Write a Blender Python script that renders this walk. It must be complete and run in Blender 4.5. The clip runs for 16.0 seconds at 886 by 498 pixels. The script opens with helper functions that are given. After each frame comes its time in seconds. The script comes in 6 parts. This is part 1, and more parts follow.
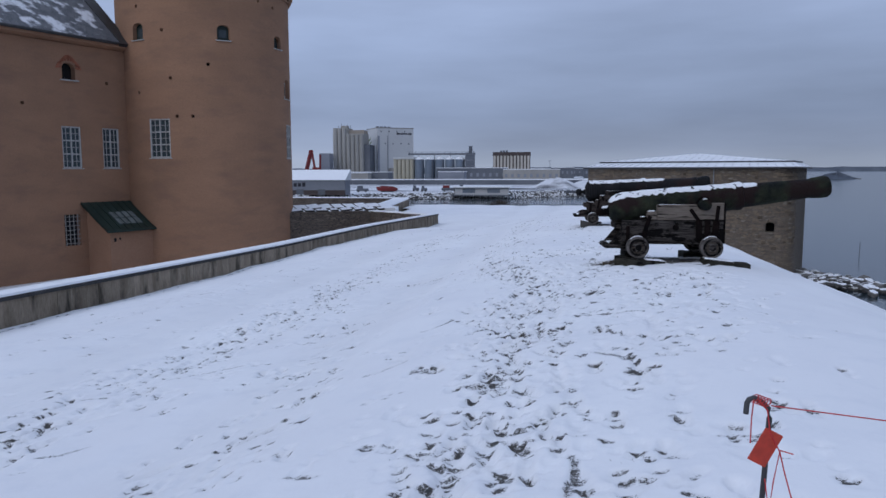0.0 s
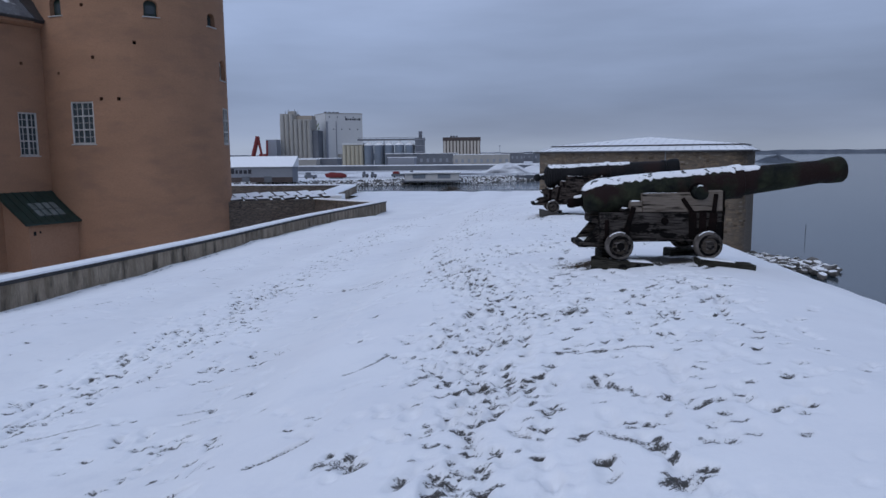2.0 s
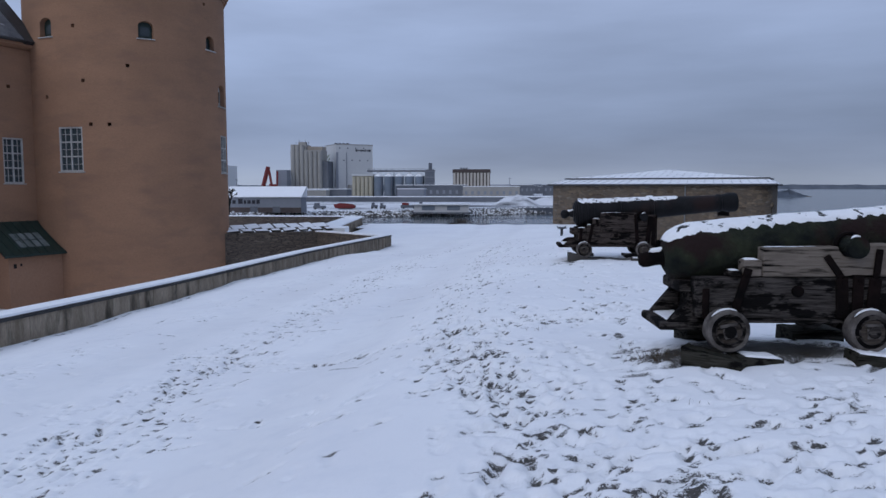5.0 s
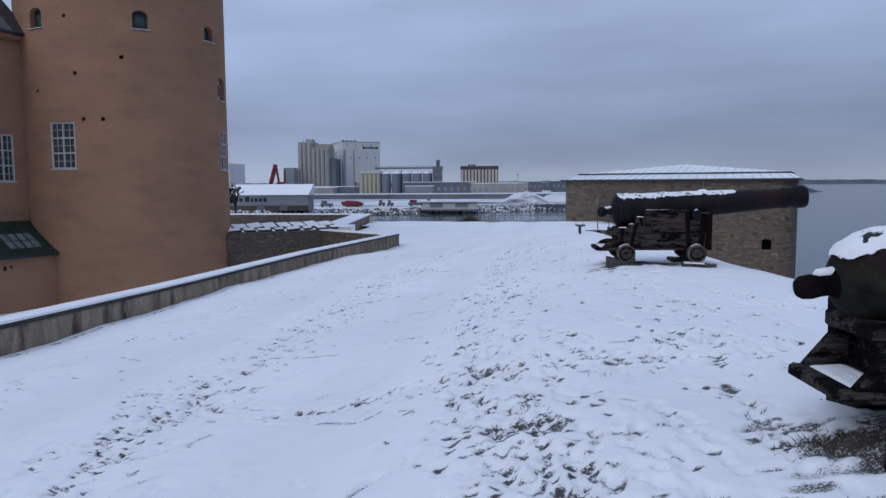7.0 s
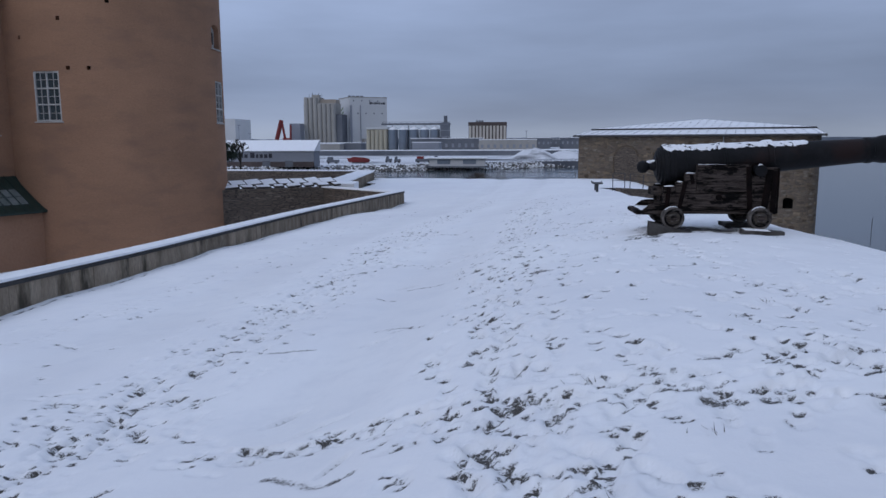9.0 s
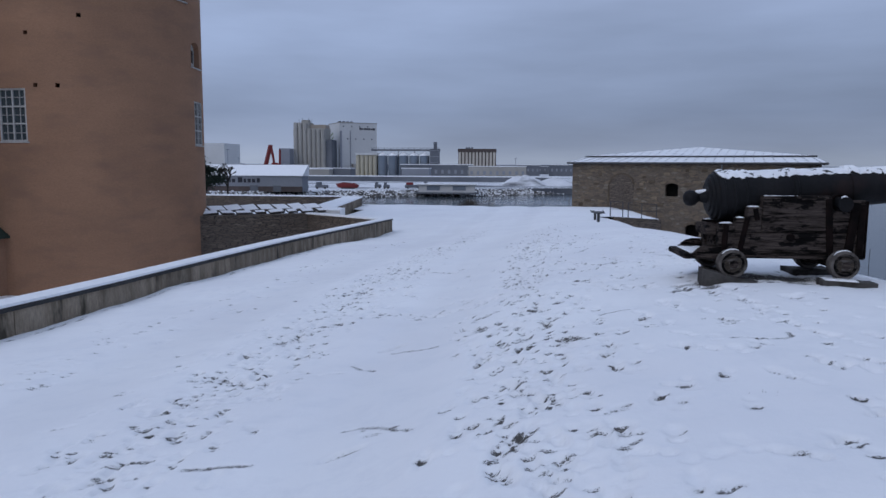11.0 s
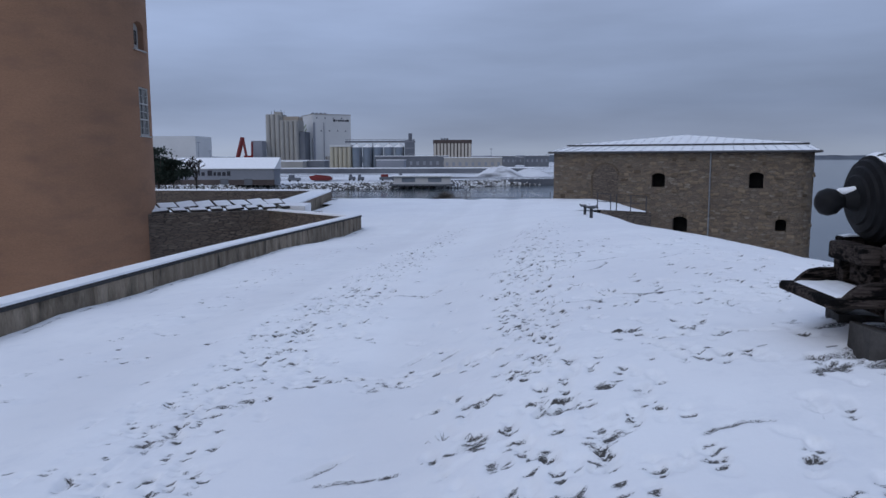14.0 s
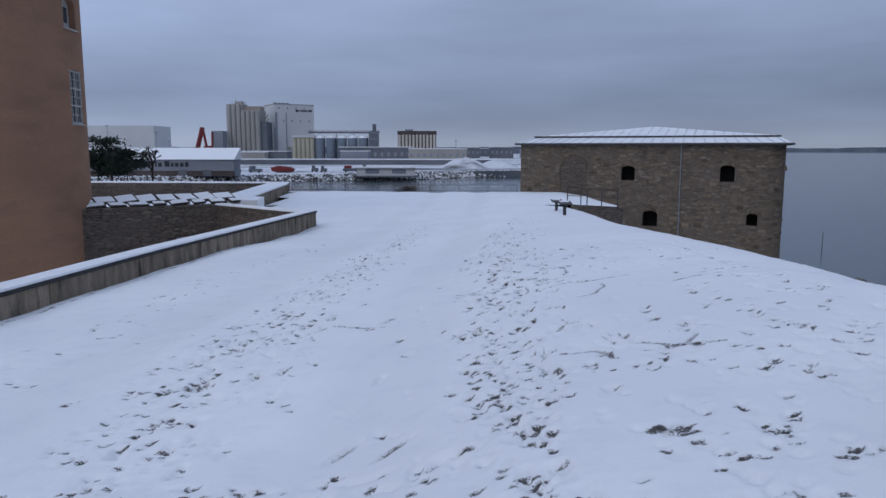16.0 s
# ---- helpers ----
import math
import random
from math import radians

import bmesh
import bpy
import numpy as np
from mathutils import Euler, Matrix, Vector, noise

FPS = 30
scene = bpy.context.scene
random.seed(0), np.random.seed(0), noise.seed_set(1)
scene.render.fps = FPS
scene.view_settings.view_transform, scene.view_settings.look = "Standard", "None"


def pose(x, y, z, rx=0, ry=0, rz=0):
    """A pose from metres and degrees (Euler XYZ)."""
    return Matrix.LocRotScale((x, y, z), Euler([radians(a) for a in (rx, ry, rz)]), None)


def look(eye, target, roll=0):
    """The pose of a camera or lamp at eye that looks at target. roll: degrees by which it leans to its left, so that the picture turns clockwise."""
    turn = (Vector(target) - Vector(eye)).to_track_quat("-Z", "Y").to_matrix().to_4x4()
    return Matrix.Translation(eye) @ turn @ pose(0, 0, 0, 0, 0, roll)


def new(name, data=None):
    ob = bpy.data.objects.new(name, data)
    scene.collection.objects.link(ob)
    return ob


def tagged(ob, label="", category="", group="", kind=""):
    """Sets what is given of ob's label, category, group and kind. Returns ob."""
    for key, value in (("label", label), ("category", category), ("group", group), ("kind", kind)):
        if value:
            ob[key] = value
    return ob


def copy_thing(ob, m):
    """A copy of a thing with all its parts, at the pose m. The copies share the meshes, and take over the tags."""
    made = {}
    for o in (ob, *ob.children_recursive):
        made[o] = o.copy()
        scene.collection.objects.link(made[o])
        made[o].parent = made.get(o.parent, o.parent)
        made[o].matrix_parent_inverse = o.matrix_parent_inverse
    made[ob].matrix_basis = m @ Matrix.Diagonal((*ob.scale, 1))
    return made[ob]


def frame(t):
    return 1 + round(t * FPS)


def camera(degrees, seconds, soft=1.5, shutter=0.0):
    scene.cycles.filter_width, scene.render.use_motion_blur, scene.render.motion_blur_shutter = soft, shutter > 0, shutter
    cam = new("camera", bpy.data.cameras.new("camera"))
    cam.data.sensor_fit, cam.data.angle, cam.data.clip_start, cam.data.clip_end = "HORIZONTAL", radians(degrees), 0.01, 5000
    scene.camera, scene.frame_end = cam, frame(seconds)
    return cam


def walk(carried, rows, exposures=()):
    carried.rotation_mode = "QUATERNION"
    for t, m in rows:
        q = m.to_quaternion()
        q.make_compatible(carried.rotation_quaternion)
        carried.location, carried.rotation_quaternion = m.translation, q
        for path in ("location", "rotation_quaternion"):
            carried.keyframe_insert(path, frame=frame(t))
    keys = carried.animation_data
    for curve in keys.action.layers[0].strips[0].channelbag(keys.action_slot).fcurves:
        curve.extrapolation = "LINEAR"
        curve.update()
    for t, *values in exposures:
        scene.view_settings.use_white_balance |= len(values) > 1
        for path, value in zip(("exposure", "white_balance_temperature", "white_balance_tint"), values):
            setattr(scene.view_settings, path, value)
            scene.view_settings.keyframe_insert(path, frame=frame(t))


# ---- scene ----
cam = camera(63.0, 16.0)
EXPOSURES = [(0, 0.07), (0.6, 0.03), (2.0, 0.0), (4.5, 0.02), (6.8, 0.1), (7.2, 0.1), (8.5, 0.0), (9.2, -0.04), (13.0, 0.0), (15.0, 0.0), (16.0, -0.05)]
PATH = [
    (0, (0.095, 0.041, 1.646), (-0.2900, 1.9913, 1.4279), -0.14),
    (0.5, (0.016, 0.578, 1.608), (-0.3318, 2.5346, 1.3836), -0.24),
    (1, (-0.049, 1.123, 1.577), (-0.3571, 3.0836, 1.3324), -0.52),
    (1.5, (-0.064, 1.651, 1.587), (-0.3408, 3.6151, 1.3267), -0.67),
    (2, (-0.138, 2.143, 1.604), (-0.3902, 4.1103, 1.3462), -0.54),
    (2.5, (-0.169, 2.602, 1.608), (-0.4092, 4.5732, 1.3696), -0.22),
    (3, (-0.239, 3.083, 1.588), (-0.4690, 5.0584, 1.3759), 0.22),
    (3.5, (-0.320, 3.622, 1.591), (-0.5455, 5.5993, 1.3970), 0.51),
    (4, (-0.365, 4.143, 1.621), (-0.6016, 6.1202, 1.4386), 0.54),
    (4.5, (-0.448, 4.699, 1.620), (-0.7033, 6.6754, 1.4479), 0.37),
    (4.7, (-0.463, 4.902, 1.608), (-0.7292, 6.8769, 1.4359), 0.17),
    (6.8, (-0.908, 7.120, 1.532), (-1.2063, 9.0909, 1.3646), -0.35),
    (7, (-0.945, 7.319, 1.528), (-1.2443, 9.2887, 1.3486), -0.35),
    (7.5, (-1.031, 7.840, 1.479), (-1.3359, 9.8049, 1.2610), -0.25),
    (8, (-1.111, 8.374, 1.454), (-1.4176, 10.3332, 1.1943), -0.21),
    (8.5, (-1.157, 8.907, 1.424), (-1.4725, 10.8608, 1.1326), -0.29),
    (9, (-1.262, 9.427, 1.414), (-1.5795, 11.3789, 1.1171), -0.23),
    (9.2, (-1.309, 9.668, 1.429), (-1.6235, 11.6211, 1.1371), -0.23),
    (11.3, (-1.749, 12.013, 1.359), (-2.0322, 13.9797, 1.1355), 0.37),
    (11.5, (-1.784, 12.258, 1.388), (-2.0641, 14.2251, 1.1636), 0.37),
    (12, (-1.866, 12.839, 1.368), (-2.1435, 14.8069, 1.1445), 0.31),
    (12.5, (-1.990, 13.418, 1.335), (-2.2607, 15.3867, 1.1083), 0.13),
    (13, (-2.048, 13.956, 1.326), (-2.3092, 15.9256, 1.0965), -0.05),
    (13.5, (-2.091, 14.551, 1.308), (-2.3382, 16.5211, 1.0702), -0.02),
    (14, (-2.114, 15.184, 1.320), (-2.3372, 17.1557, 1.0709), -0.16),
    (14.5, (-2.143, 15.766, 1.334), (-2.3418, 17.7385, 1.0697), -0.19),
    (15, (-2.186, 16.370, 1.347), (-2.3550, 18.3436, 1.0683), -0.14),
    (15.5, (-2.180, 16.987, 1.357), (-2.3256, 18.9617, 1.0757), -0.09),
    (16, (-2.223, 17.594, 1.325), (-2.3497, 19.5712, 1.0524), 0.08),
]
walk(cam, [(t, look(eye, target, roll)) for t, eye, target, roll in PATH], EXPOSURES)

# ---- world, sun, exposure ----
scene.view_settings.exposure = 0.0
world = bpy.data.worlds.new("overcast_sky")
scene.world = world
world.use_nodes = True
wn, wl = world.node_tree.nodes, world.node_tree.links
wn.clear()
w_out = wn.new("ShaderNodeOutputWorld")
w_bg = wn.new("ShaderNodeBackground")
w_sky = wn.new("ShaderNodeTexSky")
w_sky.sky_type = "NISHITA"
w_sky.sun_disc = False
w_sky.sun_elevation = radians(35)
w_sky.sun_rotation = radians(209)
w_sky.air_density, w_sky.dust_density, w_sky.ozone_density = 1.0, 4.0, 2.0
w_tc = wn.new("ShaderNodeTexCoord")
w_sep = wn.new("ShaderNodeSeparateXYZ")
wl.new(w_tc.outputs["Generated"], w_sep.inputs[0])
# the cloud deck: a pale strip low down, a slate band above it, brighter towards the zenith
w_ramp = wn.new("ShaderNodeValToRGB")
cr = w_ramp.color_ramp
SKY_STOPS = [(0.0, (0.34, 0.40, 0.525)), (0.012, (0.33, 0.39, 0.52)), (0.03, (0.275, 0.335, 0.475)), (0.07, (0.245, 0.31, 0.465)),
             (0.16, (0.315, 0.40, 0.605)), (0.30, (0.41, 0.51, 0.76)), (0.6, (0.44, 0.545, 0.80)), (1.0, (0.52, 0.64, 0.91))]
while len(cr.elements) < len(SKY_STOPS):
    cr.elements.new(0.5)
for el, (p, c) in zip(cr.elements, SKY_STOPS):
    el.position, el.color = p, (*c, 1)
wl.new(w_sep.outputs[2], w_ramp.inputs[0])
w_map = wn.new("ShaderNodeMapping")
w_map.inputs["Scale"].default_value = (1.6, 1.6, 9.0)
wl.new(w_tc.outputs["Generated"], w_map.inputs[0])
w_noise = wn.new("ShaderNodeTexNoise")
w_noise.inputs["Scale"].default_value = 1.7
w_noise.inputs["Detail"].default_value = 6
w_noise.inputs["Roughness"].default_value = 0.5
wl.new(w_map.outputs[0], w_noise.inputs["Vector"])
w_mr = wn.new("ShaderNodeMapRange")
w_mr.inputs[1].default_value, w_mr.inputs[2].default_value = 0.3, 0.7
w_mr.inputs[3].default_value, w_mr.inputs[4].default_value = 0.86, 1.12
wl.new(w_noise.outputs[0], w_mr.inputs[0])
w_mul = wn.new("ShaderNodeVectorMath")
w_mul.operation = "SCALE"
wl.new(w_ramp.outputs[0], w_mul.inputs[0])
wl.new(w_mr.outputs[0], w_mul.inputs["Scale"])
# the cloud is thinner, so brighter, towards the landward side
w_side = wn.new("ShaderNodeMapRange")
w_side.inputs[1].default_value, w_side.inputs[2].default_value = -1.0, 1.0
w_side.inputs[3].default_value, w_side.inputs[4].default_value = 1.21, 0.71
wl.new(w_sep.outputs[0], w_side.inputs[0])
w_mul2 = wn.new("ShaderNodeVectorMath")
w_mul2.operation = "SCALE"
wl.new(w_mul.outputs[0], w_mul2.inputs[0])
wl.new(w_side.outputs[0], w_mul2.inputs["Scale"])
w_skys = wn.new("ShaderNodeVectorMath")
w_skys.operation = "SCALE"
w_skys.inputs["Scale"].default_value = 0.07
wl.new(w_sky.outputs[0], w_skys.inputs[0])
w_mix = wn.new("ShaderNodeMix")
w_mix.data_type = "RGBA"
w_mix.inputs[0].default_value = 0.94
wl.new(w_skys.outputs[0], w_mix.inputs[6])
wl.new(w_mul2.outputs[0], w_mix.inputs[7])
wl.new(w_mix.outputs[2], w_bg.inputs[0])
w_bg.inputs[1].default_value = 1.0
wl.new(w_bg.outputs[0], w_out.inputs[0])
sun = new("sun", bpy.data.lights.new("sun", "SUN"))
sun.data.energy, sun.data.angle, sun.data.color = 0.5, radians(40), (1.0, 0.97, 0.94)
sun.matrix_world = look((0, 0, 50), (22, 40, 18))


# ---- materials ----
def nodes_of(name):
    m = bpy.data.materials.new(name)
    m.use_nodes = True
    n, l = m.node_tree.nodes, m.node_tree.links
    return m, n, l, n["Principled BSDF"]


def noise_node(n, l, vec, scale, detail=4, rough=0.55):
    t = n.new("ShaderNodeTexNoise")
    t.inputs["Scale"].default_value, t.inputs["Detail"].default_value, t.inputs["Roughness"].default_value = scale, detail, rough
    l.new(vec, t.inputs["Vector"])
    return t.outputs[0]


def ramp_node(n, l, fac, a, b):
    t = n.new("ShaderNodeMapRange")
    t.inputs[1].default_value, t.inputs[2].default_value = a, b
    l.new(fac, t.inputs[0])
    return t.outputs[0]


def mix_node(n, l, fac, a, b, blend="MIX"):
    t = n.new("ShaderNodeMix")
    t.data_type, t.blend_type = "RGBA", blend
    for sock, v in ((t.inputs[0], fac), (t.inputs[6], a), (t.inputs[7], b)):
        if isinstance(v, (int, float)):
            sock.default_value = v
        elif isinstance(v, tuple):
            sock.default_value = (*v, 1)
        else:
            l.new(v, sock)
    return t.outputs[2]


def bump_node(n, l, height, strength, distance, normal=None):
    t = n.new("ShaderNodeBump")
    t.inputs["Strength"].default_value, t.inputs["Distance"].default_value = strength, distance
    l.new(height, t.inputs["Height"])
    if normal is not None:
        l.new(normal, t.inputs["Normal"])
    return t.outputs[0]


def coords(n, l, stretch=(1, 1, 1)):
    tc = n.new("ShaderNodeTexCoord")
    mp = n.new("ShaderNodeMapping")
    mp.inputs["Scale"].default_value = stretch
    l.new(tc.outputs["Object"], mp.inputs[0])
    return mp.outputs[0]


def mat(name, c1, c2, broad=1.0, fine=20.0, rough=0.8, bump=0.25, dist=0.01, metal=0.0, stretch=(1, 1, 1), third=None, third_at=(0.55, 0.7), third_scale=0.4, vary=0.0, grain=0.25, spec=None):
    """Two tones by a broad noise, fine grain over it, an optional third tone in patches."""
    m, n, l, p = nodes_of(name)
    v = coords(n, l, stretch)
    a = ramp_node(n, l, noise_node(n, l, v, broad, 5), 0.35, 0.65)
    col = mix_node(n, l, a, c1, c2)
    f = noise_node(n, l, v, fine, 5, 0.65)
    g = n.new("ShaderNodeMapRange")
    g.inputs[1].default_value, g.inputs[2].default_value, g.inputs[3].default_value, g.inputs[4].default_value = 0.25, 0.75, 1 - grain, 1 + grain
    l.new(f, g.inputs[0])
    sc = n.new("ShaderNodeVectorMath")
    sc.operation = "SCALE"
    l.new(col, sc.inputs[0])
    l.new(g.outputs[0], sc.inputs["Scale"])
    col = sc.outputs[0]
    if third:
        t = ramp_node(n, l, noise_node(n, l, v, third_scale, 6, 0.6), *third_at)
        col = mix_node(n, l, t, col, third)
    if vary:
        oi = n.new("ShaderNodeObjectInfo")
        vr = n.new("ShaderNodeMapRange")
        vr.inputs[3].default_value, vr.inputs[4].default_value = 1 - vary, 1 + vary
        l.new(oi.outputs["Random"], vr.inputs[0])
        s2 = n.new("ShaderNodeVectorMath")
        s2.operation = "SCALE"
        l.new(col, s2.inputs[0])
        l.new(vr.outputs[0], s2.inputs["Scale"])
        col = s2.outputs[0]
    l.new(col, p.inputs["Base Color"])
    p.inputs["Roughness"].default_value, p.inputs["Metallic"].default_value = rough, metal
    p.inputs["Specular IOR Level"].default_value = spec if spec is not None else 0.5 if rough < 0.55 else 0.25
    if bump:
        l.new(bump_node(n, l, f, bump, dist), p.inputs["Normal"])
    return m


def rubble(name, tones, size=2.2, flat=1.8, mortar=(0.20, 0.18, 0.155), joint=0.05, bump=0.8):
    """Rubble masonry: stones of uneven tone with recessed joints."""
    m, n, l, p = nodes_of(name)
    v = coords(n, l, (size, size, size * flat))
    wob = n.new("ShaderNodeTexNoise")
    wob.inputs["Scale"].default_value = 1.3
    l.new(v, wob.inputs["Vector"])
    off = n.new("ShaderNodeVectorMath")
    off.operation = "MULTIPLY_ADD"
    l.new(wob.outputs["Color"], off.inputs[0])
    off.inputs[1].default_value = (0.7, 0.7, 0.7)
    l.new(v, off.inputs[2])
    cells = n.new("ShaderNodeTexVoronoi")
    cells.inputs["Scale"].default_value = 1
    l.new(off.outputs[0], cells.inputs["Vector"])
    edge = n.new("ShaderNodeTexVoronoi")
    edge.feature = "DISTANCE_TO_EDGE"
    edge.inputs["Scale"].default_value = 1
    l.new(off.outputs[0], edge.inputs["Vector"])
    sep = n.new("ShaderNodeSeparateColor")
    l.new(cells.outputs["Color"], sep.inputs[0])
    cr_ = n.new("ShaderNodeValToRGB")
    while len(cr_.color_ramp.elements) < len(tones):
        cr_.color_ramp.elements.new(0.5)
    for i, (el, c) in enumerate(zip(cr_.color_ramp.elements, tones)):
        el.position, el.color = i / (len(tones) - 1), (*c, 1)
    l.new(sep.outputs[0], cr_.inputs[0])
    grain = noise_node(n, l, v, 6, 6, 0.7)
    g = n.new("ShaderNodeMapRange")
    g.inputs[1].default_value, g.inputs[2].default_value, g.inputs[3].default_value, g.inputs[4].default_value = 0.2, 0.8, 0.6, 1.35
    l.new(grain, g.inputs[0])
    sc = n.new("ShaderNodeVectorMath")
    sc.operation = "SCALE"
    l.new(cr_.outputs[0], sc.inputs[0])
    l.new(g.outputs[0], sc.inputs["Scale"])
    j = ramp_node(n, l, edge.outputs["Distance"], joint * 0.3, joint)
    col = mix_node(n, l, j, mortar, sc.outputs[0])
    big = ramp_node(n, l, noise_node(n, l, coords(n, l, (0.25, 0.25, 0.5)), 1.5, 5), 0.35, 0.7)
    col = mix_node(n, l, big, col, mix_node(n, l, 0.5, col, (0.16, 0.13, 0.105)))
    l.new(col, p.inputs["Base Color"])
    p.inputs["Roughness"].default_value = 0.9
    h = n.new("ShaderNodeMath")
    h.operation = "ADD"
    l.new(j, h.inputs[0])
    l.new(grain, h.inputs[1])
    l.new(bump_node(n, l, h.outputs[0], bump, 0.05), p.inputs["Normal"])
    return m


def cracked_wood(name, light, dark, sound):
    """Weathered sawn oak: long grain, deep black checks along it and tarred or rotted patches; sound is the share left bare."""
    m, n, l, p = nodes_of(name)
    oi = n.new("ShaderNodeObjectInfo")
    tc = n.new("ShaderNodeTexCoord")
    shift = n.new("ShaderNodeVectorMath")
    shift.operation = "MULTIPLY_ADD"
    l.new(oi.outputs["Random"], shift.inputs[0])
    shift.inputs[1].default_value = (3.1, 5.7, 9.3)
    l.new(tc.outputs["Object"], shift.inputs[2])
    def stretched(k):
        mp = n.new("ShaderNodeMapping")
        mp.inputs["Scale"].default_value = k
        l.new(shift.outputs[0], mp.inputs[0])
        return mp.outputs[0]
    grain = noise_node(n, l, stretched((2.2, 18, 34)), 2.2, 6, 0.65)
    col = mix_node(n, l, ramp_node(n, l, grain, 0.38, 0.62), dark, light)
    check = noise_node(n, l, stretched((1.3, 9, 17)), 1.6, 5, 0.6)
    col = mix_node(n, l, ramp_node(n, l, check, 0.57, 0.64), col, (0.004, 0.0038, 0.0036))
    patch = noise_node(n, l, stretched((1.0, 1.6, 2.6)), 3.0, 7, 0.7)
    col = mix_node(n, l, ramp_node(n, l, patch, sound, sound + 0.05), col, (0.007, 0.0065, 0.0065))
    l.new(col, p.inputs["Base Color"])
    p.inputs["Roughness"].default_value = 0.88
    p.inputs["Specular IOR Level"].default_value = 0.04
    h = n.new("ShaderNodeMath")
    h.operation = "MULTIPLY_ADD"
    l.new(ramp_node(n, l, check, 0.64, 0.55), h.inputs[0])
    h.inputs[1].default_value = 1.5
    l.new(grain, h.inputs[2])
    l.new(bump_node(n, l, h.outputs[0], 0.9, 0.012), p.inputs["Normal"])
    return m


def snow_ground_material():
    m, n, l, p = nodes_of("trodden_snow")
    v = coords(n, l)
    # this mask holds bared turf and also the painted shade of prints
    at = n.new("ShaderNodeAttribute")
    at.attribute_name = "bare"
    broad = ramp_node(n, l, noise_node(n, l, v, 0.35, 4), 0.3, 0.7)
    snow = mix_node(n, l, broad, (0.80, 0.80, 0.82), (0.87, 0.875, 0.885))
    icy = ramp_node(n, l, noise_node(n, l, v, 2.5, 6, 0.7), 0.5, 0.8)
    snow = mix_node(n, l, icy, snow, (0.76, 0.77, 0.80))
    fine = noise_node(n, l, v, 26, 5, 0.7)
    ragged = noise_node(n, l, coords(n, l, (1, 1.5, 1)), 64, 7, 0.78)
    # earth colour, which also paints the shade in the prints
    earth_and_shade = mix_node(n, l, ramp_node(n, l, noise_node(n, l, v, 70, 3), 0.35, 0.65), (0.008, 0.0073, 0.0068), (0.044, 0.036, 0.027))
    add = n.new("ShaderNodeMath")
    add.operation = "MULTIPLY_ADD"
    l.new(ragged, add.inputs[0])
    add.inputs[1].default_value = 3.2
    l.new(at.outputs["Fac"], add.inputs[2])
    gate = n.new("ShaderNodeMath")
    gate.operation = "MULTIPLY"
    l.new(ramp_node(n, l, add.outputs[0], 1.98, 2.16), gate.inputs[0])
    l.new(ramp_node(n, l, at.outputs["Fac"], 0.15, 0.25), gate.inputs[1])
    k = gate.outputs[0]
    thin = n.new("ShaderNodeMath")
    thin.operation = "MULTIPLY"
    l.new(k, thin.inputs[0])
    thin.inputs[1].default_value = 0.94
    # pressed snow is greyer; in prints this also paints their soft shade
    pressed_and_shade = n.new("ShaderNodeMath")
    pressed_and_shade.operation = "MULTIPLY"
    l.new(ramp_node(n, l, at.outputs["Fac"], 0.02, 0.5), pressed_and_shade.inputs[0])
    pressed_and_shade.inputs[1].default_value = 0.3
    snow = mix_node(n, l, pressed_and_shade.outputs[0], snow, (0.40, 0.40, 0.40))
    l.new(mix_node(n, l, thin.outputs[0], snow, earth_and_shade), p.inputs["Base Color"])
    p.inputs["Roughness"].default_value = 0.75
    p.inputs["Specular IOR Level"].default_value = 0.25
    b1 = bump_node(n, l, noise_node(n, l, v, 7, 5, 0.6), 0.14, 0.02)
    l.new(bump_node(n, l, fine, 0.3, 0.008, b1), p.inputs["Normal"])
    return m


def water_material():
    m, n, l, p = nodes_of("cold_sea_water")
    v = coords(n, l, (0.25, 1.0, 1.0))
    p.inputs["Base Color"].default_value = (0.03, 0.045, 0.055, 1)
    p.inputs["Roughness"].default_value = 0.12
    p.inputs["IOR"].default_value = 1.33
    b = bump_node(n, l, noise_node(n, l, v, 0.5, 5, 0.6), 0.25, 0.12)
    l.new(bump_node(n, l, noise_node(n, l, v, 3.0, 3), 0.12, 0.04, b), p.inputs["Normal"])
    return m


SNOW_GROUND = snow_ground_material()
WATER = water_material()
SNOW = mat("clean_snow", (0.82, 0.825, 0.84), (0.88, 0.885, 0.90), 2.0, 14, 0.7, 0.35, 0.02, grain=0.05)
ROOF_SNOW = mat("thin_roof_snow", (0.78, 0.79, 0.81), (0.86, 0.87, 0.88), 0.8, 9, 0.7, 0.2, 0.02, grain=0.06)
PLASTER = mat("ochre_lime_plaster", (0.34, 0.192, 0.119), (0.285, 0.162, 0.102), 0.3, 9, 0.92, 0.4, 0.015, stretch=(1, 1, 2.6), third=(0.24, 0.142, 0.096), third_at=(0.5, 0.75), third_scale=0.45, grain=0.14)
SHED_PLASTER = mat("pale_ochre_plaster", (0.34, 0.195, 0.125), (0.30, 0.17, 0.108), 0.6, 9, 0.9, 0.3, 0.012, grain=0.1)
WHITE_PAINT = mat("weathered_white_paint", (0.46, 0.45, 0.43), (0.37, 0.365, 0.35), 3, 30, 0.6, 0.15, 0.004)
BRICK_RED = mat("red_brick", (0.33, 0.12, 0.07), (0.26, 0.10, 0.06), 3, 25, 0.9, 0.3, 0.01, vary=0.2)
# near-black colour paints the shade inside openings
HOLE_SHADE = mat("dark_interior", (0.012, 0.012, 0.013), (0.02, 0.019, 0.018), 2, 10, 0.9, 0.1)
